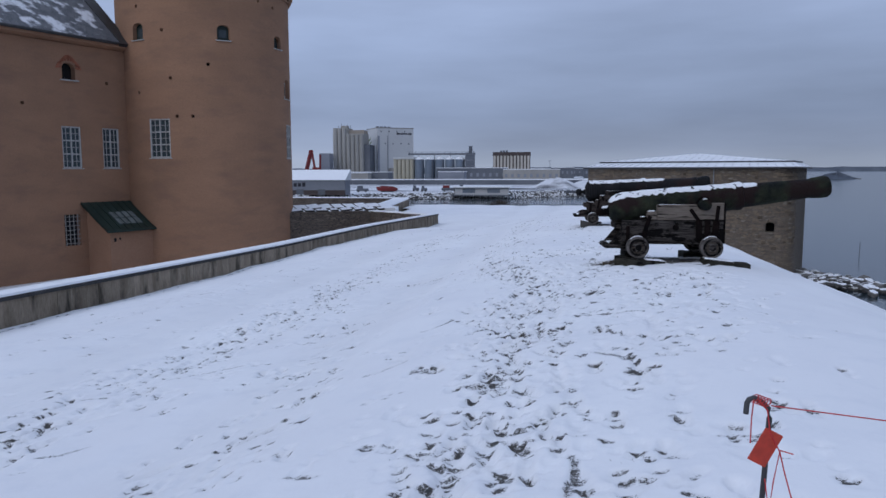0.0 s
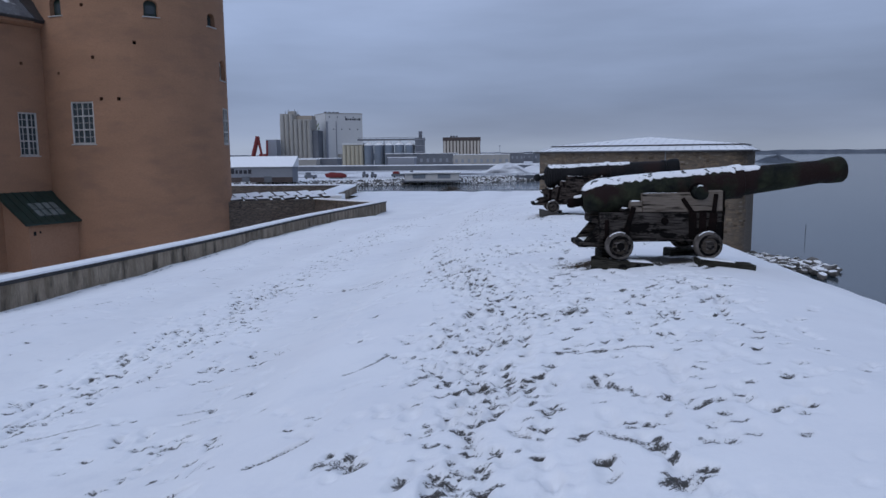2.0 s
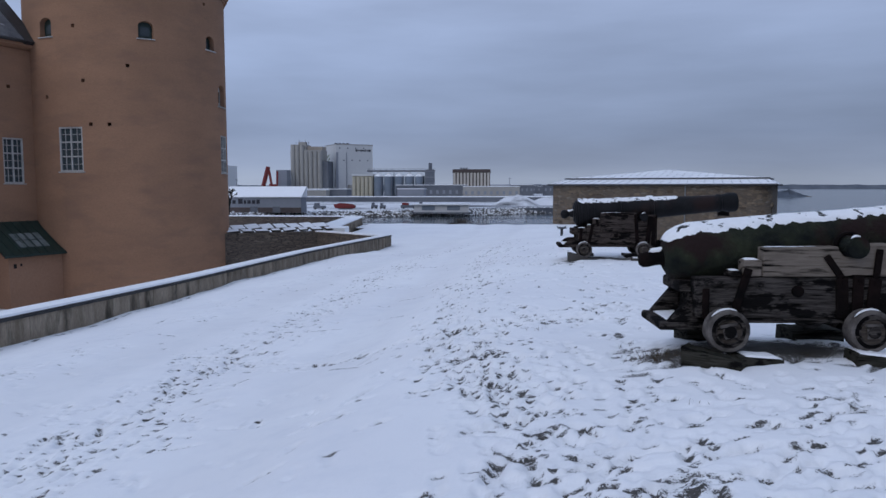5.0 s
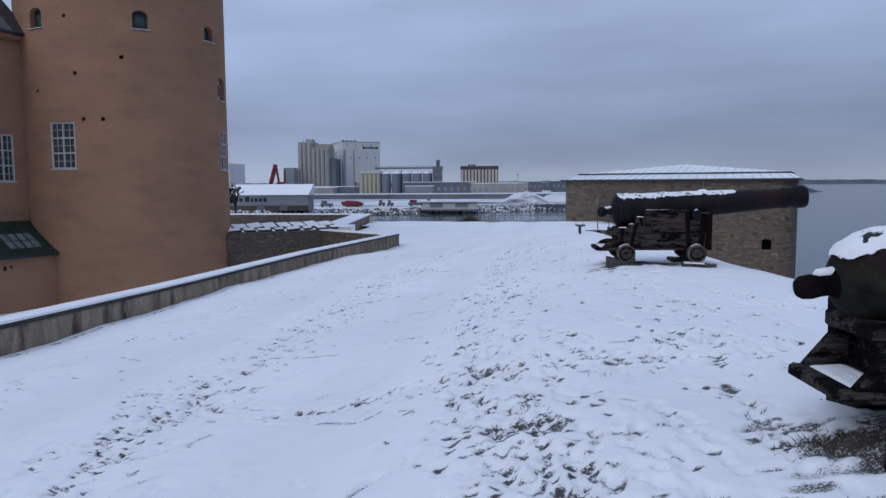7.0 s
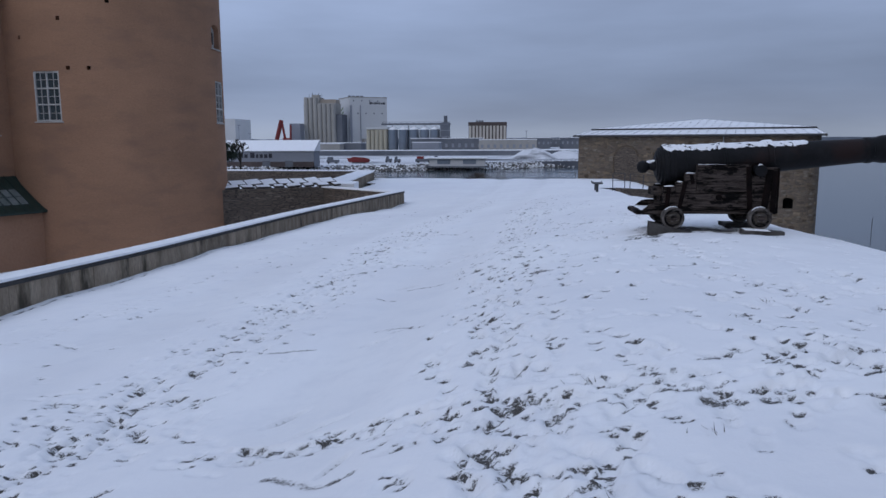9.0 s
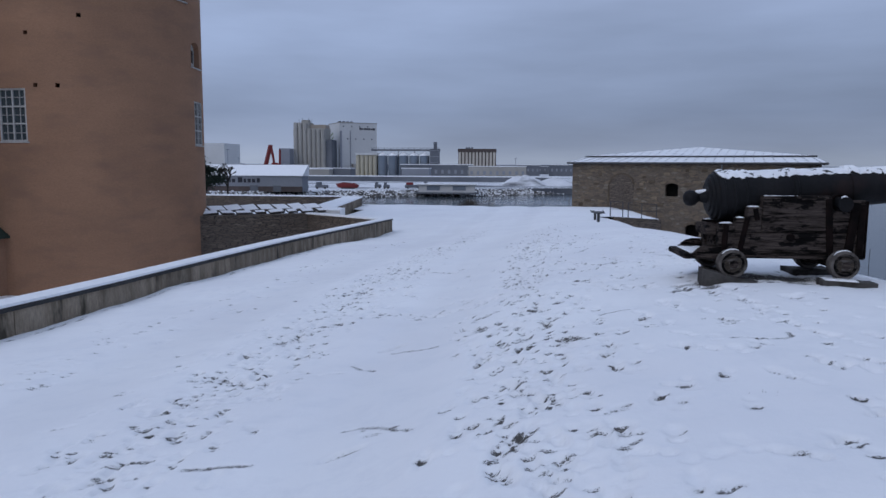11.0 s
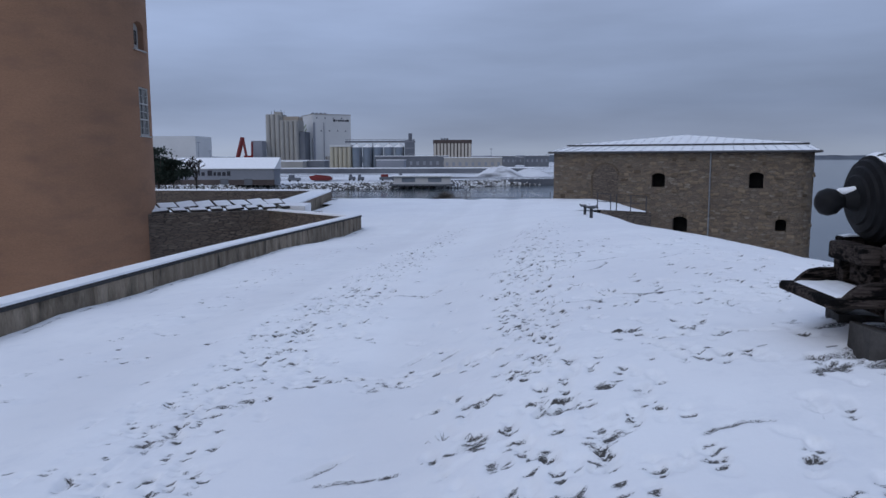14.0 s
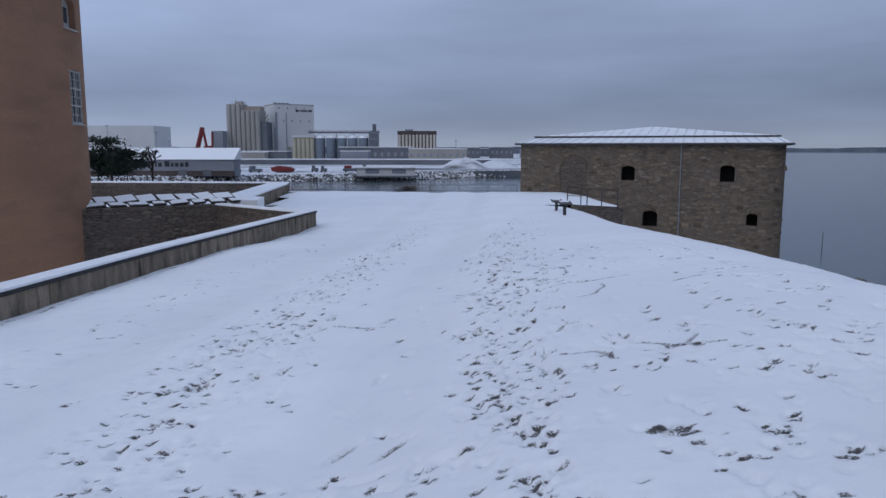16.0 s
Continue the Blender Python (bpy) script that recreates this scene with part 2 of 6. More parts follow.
SLATE = mat("grey_slate_roof", (0.10, 0.105, 0.115), (0.16, 0.165, 0.175), 1.5, 12, 0.6, 0.3, 0.02, third=(0.75, 0.76, 0.79), third_at=(0.52, 0.62), third_scale=0.8)
TAR = mat("black_tarred_metal", (0.022, 0.023, 0.025), (0.04, 0.04, 0.042), 2, 20, 0.5, 0.2)
COPPER = mat("dark_green_sheet_metal", (0.009, 0.024, 0.02), (0.014, 0.034, 0.028), 1.5, 12, 0.45, 0.2, 0.01)
CONCRETE = mat("stained_concrete", (0.285, 0.238, 0.182), (0.155, 0.122, 0.088), 1.1, 12, 0.9, 0.6, 0.02, stretch=(2.6, 2.6, 0.7), third=(0.055, 0.046, 0.033), third_at=(0.51, 0.64), third_scale=0.8, vary=0.2)
COPING = mat("weathered_coping_concrete", (0.055, 0.053, 0.053), (0.035, 0.034, 0.034), 2.5, 20, 0.9, 0.4, 0.01)
STONE_DARK = mat("rough_limestone_block", (0.085, 0.074, 0.064), (0.05, 0.043, 0.037), 2, 15, 0.9, 0.6, 0.02, vary=0.35)
FORT = rubble("fort_rubble_stone", [(0.10, 0.077, 0.057), (0.17, 0.13, 0.092), (0.125, 0.097, 0.072), (0.23, 0.17, 0.112), (0.15, 0.117, 0.088), (0.25, 0.212, 0.168)], 2.5, 2.4, mortar=(0.11, 0.092, 0.074), joint=0.06)
LEDGE = rubble("thin_bedded_stone", [(0.11, 0.085, 0.068), (0.17, 0.13, 0.10), (0.135, 0.108, 0.088), (0.24, 0.19, 0.15)], 2.2, 5.2, mortar=(0.045, 0.036, 0.03), joint=0.1)
FORT_STONE = mat("fort_block_stone", (0.20, 0.155, 0.108), (0.13, 0.10, 0.073), 1.5, 10, 0.9, 0.6, 0.03, vary=0.45)
TIMBER = cracked_wood("tarred_old_timber", (0.08, 0.07, 0.064), (0.024, 0.021, 0.019), 0.47)
TIMBER_BARE = cracked_wood("bare_grey_oak", (0.20, 0.168, 0.14), (0.15, 0.125, 0.103), 0.82)
TIMBER_BROWN = cracked_wood("weathered_brown_timber", (0.08, 0.064, 0.057), (0.03, 0.024, 0.021), 0.51)
HUB_WOOD = cracked_wood("weathered_hub_timber", (0.085, 0.07, 0.058), (0.05, 0.041, 0.035), 0.6)
MOSSY_OAK = cracked_wood("mossy_rotting_oak", (0.052, 0.048, 0.04), (0.022, 0.022, 0.017), 0.56)
BLOCK_STONE = mat("rough_grey_block", (0.075, 0.07, 0.066), (0.045, 0.041, 0.038), 3, 30, 0.9, 0.6, 0.012, third=(0.028, 0.025, 0.021), third_at=(0.55, 0.65), third_scale=4, vary=0.2)
IRON_GREEN = mat("mossy_cast_iron", (0.0055, 0.007, 0.0075), (0.03, 0.035, 0.02), 5, 26, 0.8, 1.0, 0.025, third=(0.02, 0.0115, 0.0105), third_at=(0.5, 0.6), third_scale=2.2, spec=0.13)
IRON_BLACK = mat("black_cast_iron", (0.006, 0.0065, 0.0075), (0.012, 0.0115, 0.0125), 3, 20, 0.6, 0.5, 0.008, third=(0.02, 0.0115, 0.0105), third_at=(0.55, 0.68), third_scale=1.2, spec=0.14)
IRON_RUST = mat("rusty_forged_iron", (0.004, 0.0038, 0.0038), (0.012, 0.0075, 0.0068), 6, 30, 0.9, 0.4, 0.006, spec=0.05)
WORN_IRON = mat("worn_wheel_tyre", (0.14, 0.125, 0.115), (0.035, 0.03, 0.027), 9, 40, 0.8, 0.6, 0.01, spec=0.1)
RED_TAG = mat("red_plastic", (0.50, 0.045, 0.018), (0.42, 0.035, 0.016), 8, 40, 0.45, 0.1)
RED_CORD = mat("red_nylon_cord", (0.55, 0.05, 0.05), (0.42, 0.035, 0.04), 20, 80, 0.6, 0.2, 0.002)
PIPE_ZINC = mat("grey_zinc", (0.26, 0.27, 0.28), (0.20, 0.21, 0.22), 4, 20, 0.5, 0.1, metal=0.4)
DARK_METAL = mat("dark_painted_metal", (0.03, 0.032, 0.035), (0.05, 0.05, 0.053), 4, 20, 0.5, 0.15)
DRY_GRASS = mat("frosted_dry_grass", (0.10, 0.07, 0.042), (0.05, 0.04, 0.026), 6, 20, 0.9, 0.2)
FAR_CONCRETE = mat("silo_concrete", (0.37, 0.355, 0.33), (0.31, 0.30, 0.28), 0.05, 0.6, 0.9, 0.1, stretch=(1, 1, 0.3), grain=0.1)
FAR_WHITE = mat("pale_render", (0.56, 0.565, 0.565), (0.51, 0.515, 0.515), 0.04, 0.6, 0.9, 0.05, grain=0.04)
FAR_YELLOW = mat("cream_silo_render", (0.45, 0.41, 0.32), (0.40, 0.37, 0.29), 0.1, 0.8, 0.9, 0.05, grain=0.08)
PATCHY_SNOW = mat("wind_worn_snow", (0.82, 0.825, 0.84), (0.88, 0.885, 0.90), 2.0, 14, 0.7, 0.5, 0.03, third=(0.02, 0.022, 0.02), third_at=(0.575, 0.61), third_scale=9, grain=0.05)
HARBOUR_SNOW = mat("patchy_harbour_snow", (0.62, 0.63, 0.66), (0.74, 0.75, 0.77), 0.08, 0.6, 0.9, 0.1, third=(0.13, 0.135, 0.145), third_at=(0.5, 0.6), third_scale=0.07, stretch=(0.35, 1, 1), grain=0.1)
FAR_CREAM = mat("cream_cladding", (0.56, 0.52, 0.46), (0.50, 0.465, 0.41), 0.1, 0.8, 0.9, 0.05, grain=0.05)
FAR_BEIGE = mat("beige_render", (0.36, 0.31, 0.26), (0.31, 0.27, 0.23), 0.1, 0.8, 0.9, 0.05, grain=0.08)
FAR_MOSS = mat("faded_green_paint", (0.16, 0.21, 0.13), (0.19, 0.23, 0.15), 0.3, 2, 0.8, 0.0, grain=0.05)
FAR_STEEL = mat("blue_grey_steel", (0.17, 0.205, 0.25), (0.22, 0.25, 0.29), 0.1, 0.9, 0.6, 0.05, metal=0.2, grain=0.08)
FAR_DARK = mat("dark_industrial_cladding", (0.11, 0.12, 0.14), (0.155, 0.165, 0.185), 0.06, 0.6, 0.8, 0.05, grain=0.1)
FAR_BROWN = mat("brown_cladding", (0.075, 0.06, 0.058), (0.10, 0.08, 0.075), 0.2, 1, 0.8, 0.05, grain=0.1)
FAR_GREY = mat("grey_sheet_wall", (0.26, 0.275, 0.31), (0.235, 0.25, 0.285), 0.1, 1.0, 0.7, 0.05, grain=0.06)
FAR_RED = mat("faded_red_paint", (0.20, 0.035, 0.035), (0.15, 0.03, 0.03), 0.3, 2, 0.7, 0.05, grain=0.1)
BLACK_LETTER = mat("dark_sign_paint", (0.035, 0.035, 0.045), (0.05, 0.05, 0.06), 1, 5, 0.6, 0.0)
# distance haze is painted in: paler, bluer tones than near trees
WOODS = mat("far_winter_woods", (0.085, 0.10, 0.125), (0.13, 0.145, 0.17), 0.02, 0.2, 1.0, 0.0)
NEEDLES = mat("dark_pine_needles", (0.022, 0.034, 0.026), (0.04, 0.052, 0.038), 0.6, 3, 0.9, 0.3)
DARK_BARK = mat("wet_dark_bark", (0.03, 0.026, 0.023), (0.05, 0.043, 0.037), 1, 8, 0.9, 0.4)
BARK = mat("grey_brown_bark", (0.075, 0.062, 0.052), (0.11, 0.092, 0.078), 1, 8, 0.9, 0.5)
SHORE = mat("wet_shore_stone", (0.10, 0.095, 0.09), (0.17, 0.16, 0.15), 1, 6, 0.8, 0.5, 0.03, vary=0.4)


def glass_material():
    m, n, l, p = nodes_of("old_window_glass")
    p.inputs["Base Color"].default_value = (0.045, 0.06, 0.066, 1)
    p.inputs["Roughness"].default_value = 0.08
    v = coords(n, l)
    l.new(bump_node(n, l, noise_node(n, l, v, 4, 2), 0.15, 0.02), p.inputs["Normal"])
    return m


GLASS = glass_material()
# the pale base colour stands for sky reflected in the panes
SKYLIGHT = mat("frosted_glass", (0.11, 0.135, 0.135), (0.18, 0.21, 0.21), 2, 10, 0.3, 0.1)


# ---- mesh helpers ----
def place(bm, m):
    bmesh.ops.transform(bm, matrix=m, verts=bm.verts)
    return bm


def box(sx, sy, sz, m=None, bevel=0.0, bm=None):
    """A box of that size about the origin, set by the pose m."""
    b = bmesh.new()
    bmesh.ops.create_cube(b, size=1)
    bmesh.ops.scale(b, vec=(sx, sy, sz), verts=b.verts)
    if bevel:
        bmesh.ops.bevel(b, geom=b.edges[:], offset=bevel, segments=1, affect="EDGES")
    if m is not None:
        place(b, m)
    if bm is None:
        return b
    join(bm, b)
    return bm


def join(bm, b):
    me = bpy.data.meshes.new("tmp")
    b.to_mesh(me)
    b.free()
    bm.from_mesh(me)
    bpy.data.meshes.remove(me)


def tube(points, r, n=8, bm=None, caps=True):
    """A round bar along the points; r is one radius or one per point."""
    bm = bm or bmesh.new()
    pts = [Vector(p) for p in points]
    rs = r if isinstance(r, (list, tuple)) else [r] * len(pts)
    rings = []
    for i, p in enumerate(pts):
        d = (pts[min(i + 1, len(pts) - 1)] - pts[max(i - 1, 0)]).normalized()
        q = d.to_track_quat("Z", "Y")
        rings.append([bm.verts.new(p + q @ Vector((rs[i] * math.cos(2 * math.pi * k / n), rs[i] * math.sin(2 * math.pi * k / n), 0))) for k in range(n)])
    for a, b in zip(rings, rings[1:]):
        for k in range(n):
            bm.faces.new((a[k], a[(k + 1) % n], b[(k + 1) % n], b[k]))
    if caps:
        bm.faces.new(rings[0][::-1])
        bm.faces.new(rings[-1])
    return bm


def prism(outline, y0, y1, bm=None, bevel=0.0):
    """An outline in x and z, drawn out from y0 to y1."""
    b = bmesh.new()
    a = [b.verts.new((x, y0, z)) for x, z in outline]
    c = [b.verts.new((x, y1, z)) for x, z in outline]
    b.faces.new(a)
    b.faces.new(c[::-1])
    for i in range(len(a)):
        j = (i + 1) % len(a)
        b.faces.new((a[j], a[i], c[i], c[j]))
    bmesh.ops.recalc_face_normals(b, faces=b.faces)
    if bevel:
        bmesh.ops.bevel(b, geom=b.edges[:], offset=bevel, segments=1, affect="EDGES")
    if bm is None:
        return b
    join(bm, b)
    return bm


def slab(outline, z0, z1):
    """An outline in x and y between two heights."""
    b = bmesh.new()
    a = [b.verts.new((x, y, z0)) for x, y in outline]
    c = [b.verts.new((x, y, z1)) for x, y in outline]
    b.faces.new(a)
    b.faces.new(c[::-1])
    for i in range(len(a)):
        j = (i + 1) % len(a)
        b.faces.new((a[j], a[i], c[i], c[j]))
    bmesh.ops.recalc_face_normals(b, faces=b.faces)
    return b


def part(name, bm, material, parent=None, label="", smooth=False, m=None):
    """Links a bmesh as one mesh object, under a thing or a part."""
    me = bpy.data.meshes.new(name)
    bm.to_mesh(me)
    bm.free()
    me.materials.append(material)
    if smooth:
        me.shade_smooth()
        me.set_sharp_from_angle(angle=radians(38))
    ob = new(name, me)
    if parent is not None:
        ob.parent = parent
    if m is not None:
        ob.matrix_basis = m
    if label:
        ob["label"] = label
    return ob


def again(ob, parent=None, m=None):
    """One more object on the same mesh."""
    c = new(ob.name.split(".")[0], ob.data)
    c.parent = parent if parent is not None else ob.parent
    if m is not None:
        c.matrix_basis = m
    return c


def thing(name, m, label, category, group="", kind=""):
    e = new(name)
    e.empty_display_size = 0.2
    e.matrix_basis = m
    return tagged(e, label, category, group, kind)


def step(v, pts):
    """Smooth interpolation through (position, value) pairs, for arrays."""
    v = np.asarray(v, float)
    xs, zs = [p[0] for p in pts], [p[1] for p in pts]
    return np.interp(v, xs, zs)


def soft_step(v, pts, w):
    return (step(v - w, pts) + 2 * step(v - w / 2, pts) + 2 * step(v, pts) + 2 * step(v + w / 2, pts) + step(v + w, pts)) / 8


# ---- the rampart's lie of the land ----
SEA = -9.0
WALL_X = -10.2


def crest(y):
    return soft_step(y, [(-20, 0.33), (10, 0.33), (20, 0.15), (28, -0.03), (36, -0.5), (45.5, -1.08), (60, -1.72), (77, -2.08), (79, -2.3), (84, -4.6), (95, -9.6), (120, -10)], 1.2)


def ground_height(x, y):
    x, y = np.asarray(x, float), np.asarray(y, float)
    d = soft_step(y, [(0, 1.35), (19, 1.35), (27, 0.3), (60, 0.3)], 2.0) - x
    left = soft_step(d, [(-1, 0), (0, 0), (2, 0.2), (3, 0.4), (4.3, 0.76), (6, 1.02), (9, 1.27), (11.5, 1.56), (30, 1.8)], 0.5)
    left = left * step(y, [(-20, 0.97), (20, 0.98), (28, 0.97), (34, 0.82), (50, 0.64), (77, 0.02)])
    right = soft_step(-d, [(0.2, 0), (1.2, 0.07), (2.2, 0.34), (3.7, 1.15), (6, 3.0), (10, 6.0), (15, 9.5), (17, 10), (400, 10.5)], 0.6)
    right = right * step(y, [(50, 1.0), (56, 0.85), (70, 0.7), (90, 0.7)]) + soft_step(x, [(17, 0), (24, 7), (60, 9)], 1.0)
    z = crest(y) - left - right
    z = z + 0.05 * np.sin(x * 0.9 + 0.5 * np.sin(y * 0.35)) * np.sin(y * 0.27 + 1.0) * np.clip(1 - right, 0, 1)
    # trodden flat about the guns
    for gx, gy, gz in ((1.31, 11.2, 0.335), (0.85, 20.33, 0.09)):
        w = np.exp(-(((x - gx) / 0.95) ** 4 + ((y - gy) / 0.75) ** 4))
        z = z * (1 - w) + gz * w
    return np.maximum(z, SEA - 1.2)


# ---- ground: one sheet of snow over the rampart, with the prints trodden into it ----
def rampart():
    rng = np.random.default_rng(7)
    xs = np.concatenate([np.linspace(-34, -11, 24), np.arange(-10.2, -6.0, 0.05), np.arange(-6.0, -3.2, 0.03), np.arange(-3.2, 2.4, 0.022), np.arange(2.4, 3.6, 0.05), np.linspace(3.7, 8, 40), np.linspace(8.4, 40, 40)])
    ys = np.concatenate([np.linspace(-14, 0.2, 60), np.arange(0.4, 2.0, 0.03), np.arange(2.0, 25, 0.025), np.arange(25, 31, 0.032), np.arange(31.05, 47, 0.055), np.linspace(47.1, 52, 40), np.linspace(52.3, 100, 110)])
    X, Y = np.meshgrid(xs, ys)
    Z = ground_height(X, Y)
    for k in range(14):
        a, f, ph = rng.uniform(0, 6.28), rng.uniform(0.6, 3.2), rng.uniform(0, 6.28)
        Z += 0.012 / f * np.sin((X * math.cos(a) + Y * math.sin(a)) * f + ph)
    # wind drifts and trodden unevenness, low and irregular
    for k in range(10):
        a, f, ph = rng.uniform(0, 6.28), rng.uniform(5, 12), rng.uniform(0, 6.28)
        Z += 0.0016 * np.sin((X * math.cos(a) + Y * math.sin(a)) * f + ph)
    bare = np.zeros_like(Z)
    # two smooth worn lanes along the rampart
    for cx, w, dip in ((-3.0, 0.62, 0.05), (-6.5, 0.75, 0.06)):
        c = cx + 0.12 * np.sin(Y * 0.21) + 0.3 * np.clip((14 - Y) / 14, 0, 1)
        Z -= dip * np.exp(-((X - c) / w) ** 4)
        np.maximum(bare, 0.12 * np.exp(-((X - c) / (w * 0.9)) ** 4), out=bare)

    Z0 = Z.copy()

    stirred = np.zeros_like(Z)

    def stamp(x, y, turn, length, width, depth, dark=0.0):
        r = length * 0.75 + 0.06
        i0, i1 = np.searchsorted(ys, (y - r, y + r))
        j0, j1 = np.searchsorted(xs, (x - r, x + r))
        if i1 - i0 < 3 or j1 - j0 < 3:
            return
        u, v = X[i0:i1, j0:j1] - x, Y[i0:i1, j0:j1] - y
        c, s = math.cos(turn), math.sin(turn)
        p, q = (u * c + v * s) / length * 2, (-u * s + v * c) / width * 2
        e = np.sqrt(p ** 2 + q ** 2)
        pit = np.clip((1.2 - e) / 0.4, 0, 1)
        pit = pit * pit * (3 - 2 * pit)
        Z[i0:i1, j0:j1] += -depth * pit + 0.1 * depth * np.exp(-((e - 1.4) / 0.25) ** 2)
        if depth > 0.005:
            np.maximum(stirred[i0:i1, j0:j1], np.exp(-(e / 1.6) ** 2), out=stirred[i0:i1, j0:j1])
        if dark:
            np.maximum(bare[i0:i1, j0:j1], dark * np.clip((1.15 - e) / 0.5, 0, 1), out=bare[i0:i1, j0:j1])

    def scuff(x, y, count, spread, size=1.0):
        for _ in range(count):
            stamp(x + rng.normal(0, spread), y + rng.normal(0, spread), rng.normal(0, 0.6), size * rng.uniform(0.05, 0.08), size * rng.uniform(0.03, 0.045), 0.004, rng.uniform(0.4, 0.8))

    def tread(x, y, heading, wet=1.0):
        c, s = math.cos(heading), math.sin(heading)
        d = rng.uniform(0.009, 0.021)
        roll = rng.random() * wet
        thin = rng.uniform(0.05, 0.18) if roll > 0.25 else 0.0
        stamp(x + 0.05 * c, y + 0.05 * s, heading, rng.uniform(0.15, 0.19), rng.uniform(0.085, 0.105), d, thin)
        stamp(x - 0.09 * c, y - 0.09 * s, heading, rng.uniform(0.075, 0.1), rng.uniform(0.07, 0.08), d * 1.1, thin)
        # flecks paint bared earth and the shade along the print's edge
        if roll > 0.34:
            for _ in range(rng.integers(1, 3)):
                k, o = rng.uniform(-0.12, 0.12), rng.uniform(-0.03, 0.03)
                stamp(x + c * k - s * o, y + s * k + c * o, rng.normal(0, 0.35), rng.uniform(0.06, 0.12), rng.uniform(0.03, 0.044), 0.008, rng.uniform(0.55, 1.0))
        if roll > 0.9:
            scuff(x, y, rng.integers(2, 4), 0.06)

    # the trodden lines: (points of the line, spread, prints)
    lines = [([(-0.2, 0), (-0.4, 5), (-0.7, 10), (-1.6, 13), (-2.05, 19), (-2.1, 26), (-1.9, 36)], 0.25, 1250), ([(0.2, 0), (-0.9, 5), (-0.3, 10), (-1.2, 13.5), (-1.75, 20), (-1.6, 30)], 0.4, 420),
             ([(-4.6, 3), (-4.7, 10), (-4.8, 16), (-4.9, 24), (-4.9, 31), (-4.8, 38), (-4.6, 46)], 0.38, 2100), ([(-7.9, 8), (-7.8, 20), (-7.7, 34), (-7.4, 40)], 0.22, 210), ([(-1.9, 26), (-1.6, 34), (-1.2, 44)], 0.35, 330), ([(-2.2, 1), (-2.4, 5), (-4.2, 12)], 0.5, 200), ([(0.5, 1), (0.4, 6), (0.9, 9)], 0.6, 300),
             ([(-5.9, 15.2), (-3.4, 13.6), (-2.2, 13.5), (-0.8, 13.5)], 0.15, 110), ([(-4.0, 21.5), (-2.4, 21.5)], 0.12, 36), ([(-7.4, 4), (-7.2, 30)], 0.7, 120), ([(-0.6, 13), (0.4, 14), (-0.2, 18), (-0.7, 24)], 0.7, 230), ([(0.2, 21), (0.0, 30)], 0.9, 130),
             ([(-0.4, 8.6), (1.8, 9.5)], 0.45, 150), ([(1.0, 9.2), (0.2, 11.8), (0.7, 14), (1.4, 17)], 0.5, 110)]
    for pts, spread, count in lines:
        py = [p[1] for p in pts]
        along_x = abs(pts[-1][0] - pts[0][0]) > abs(py[-1] - py[0])
        for _ in range(count):
            t = rng.uniform(0, len(pts) - 1)
            k = min(int(t), len(pts) - 2)
            f = t - k
            x = pts[k][0] + (pts[k + 1][0] - pts[k][0]) * f + rng.normal(0, spread if not along_x else 0.1)
            y = pts[k][1] + (pts[k + 1][1] - pts[k][1]) * f + rng.normal(0, spread if along_x else 0.1)
            hd = math.atan2(pts[k + 1][1] - pts[k][1], pts[k + 1][0] - pts[k][0]) + rng.normal(0, 0.3)
            tread(x, y, hd + (math.pi if rng.random() < 0.5 else 0))
    for _ in range(40):
        x, y, hd = rng.uniform(-8, 2), rng.uniform(1, 30), rng.uniform(0, math.pi)
        for k in range(rng.integers(4, 12)):
            side = 0.09 if k % 2 else -0.09
            tread(x - math.sin(hd) * side, y + math.cos(hd) * side, hd + rng.normal(0, 0.12), 0.85)
            x, y, hd = x + 0.62 * math.cos(hd), y + 0.62 * math.sin(hd), hd + rng.normal(0, 0.1)
    # paws: strings of small round marks on the seaward side
    for _ in range(22):
        x, y, hd = rng.uniform(0.0, 2.6), rng.uniform(1.5, 24), rng.uniform(0.9, 2.3)
        for k in range(rng.integers(6, 16)):
            side = 0.06 if k % 2 else -0.06
            stamp(x + side, y, hd, 0.085, 0.07, 0.014)
            if rng.random() < 0.6:
                stamp(x + side, y, rng.normal(0, 0.4), 0.08, 0.055, 0.003, rng.uniform(0.4, 0.65))
            x, y, hd = x + 0.24 * math.cos(hd), y + 0.24 * math.sin(hd), hd + rng.normal(0, 0.14)
    # scuffed places where the turf shows
    for _ in range(40):
        x, y = rng.normal(-0.8, 1.3), rng.uniform(2.5, 30)
        stamp(x, y, rng.uniform(0, 3.1), rng.uniform(0.12, 0.22), rng.uniform(0.07, 0.12), 0.012, rng.uniform(0.15, 0.3))
        scuff(x, y, rng.integers(2, 5), rng.uniform(0.05, 0.1), 0.9)
    # turf laid bare, trodden brown
    for x, y, r in ((-1.05, 11.77, 0.2), (-1.23, 11.56, 0.16), (-1.55, 13.37, 0.16), (-0.47, 13.12, 0.15), (-0.88, 11.68, 0.14), (0.24, 12.3, 0.14), (-1.62, 19.08, 0.17), (-2.45, 20.2, 0.18), (-1.9, 18.4, 0.2),
                    (-1.5, 17.95, 0.2), (-1.22, 21.3, 0.15), (-1.58, 19.9, 0.13), (-1.9, 19.6, 0.13), (-2.42, 19.45, 0.2), (-0.5, 9.45, 0.2), (0.13, 8.5, 0.16), (-0.4, 6.5, 0.13), (-1.1, 5.54, 0.17), (0.48, 5.1, 0.18)):
        r *= 0.8
        stamp(x, y, rng.uniform(0, 3.1), r * 1.8, r * 1.2, 0.012, 0.24)
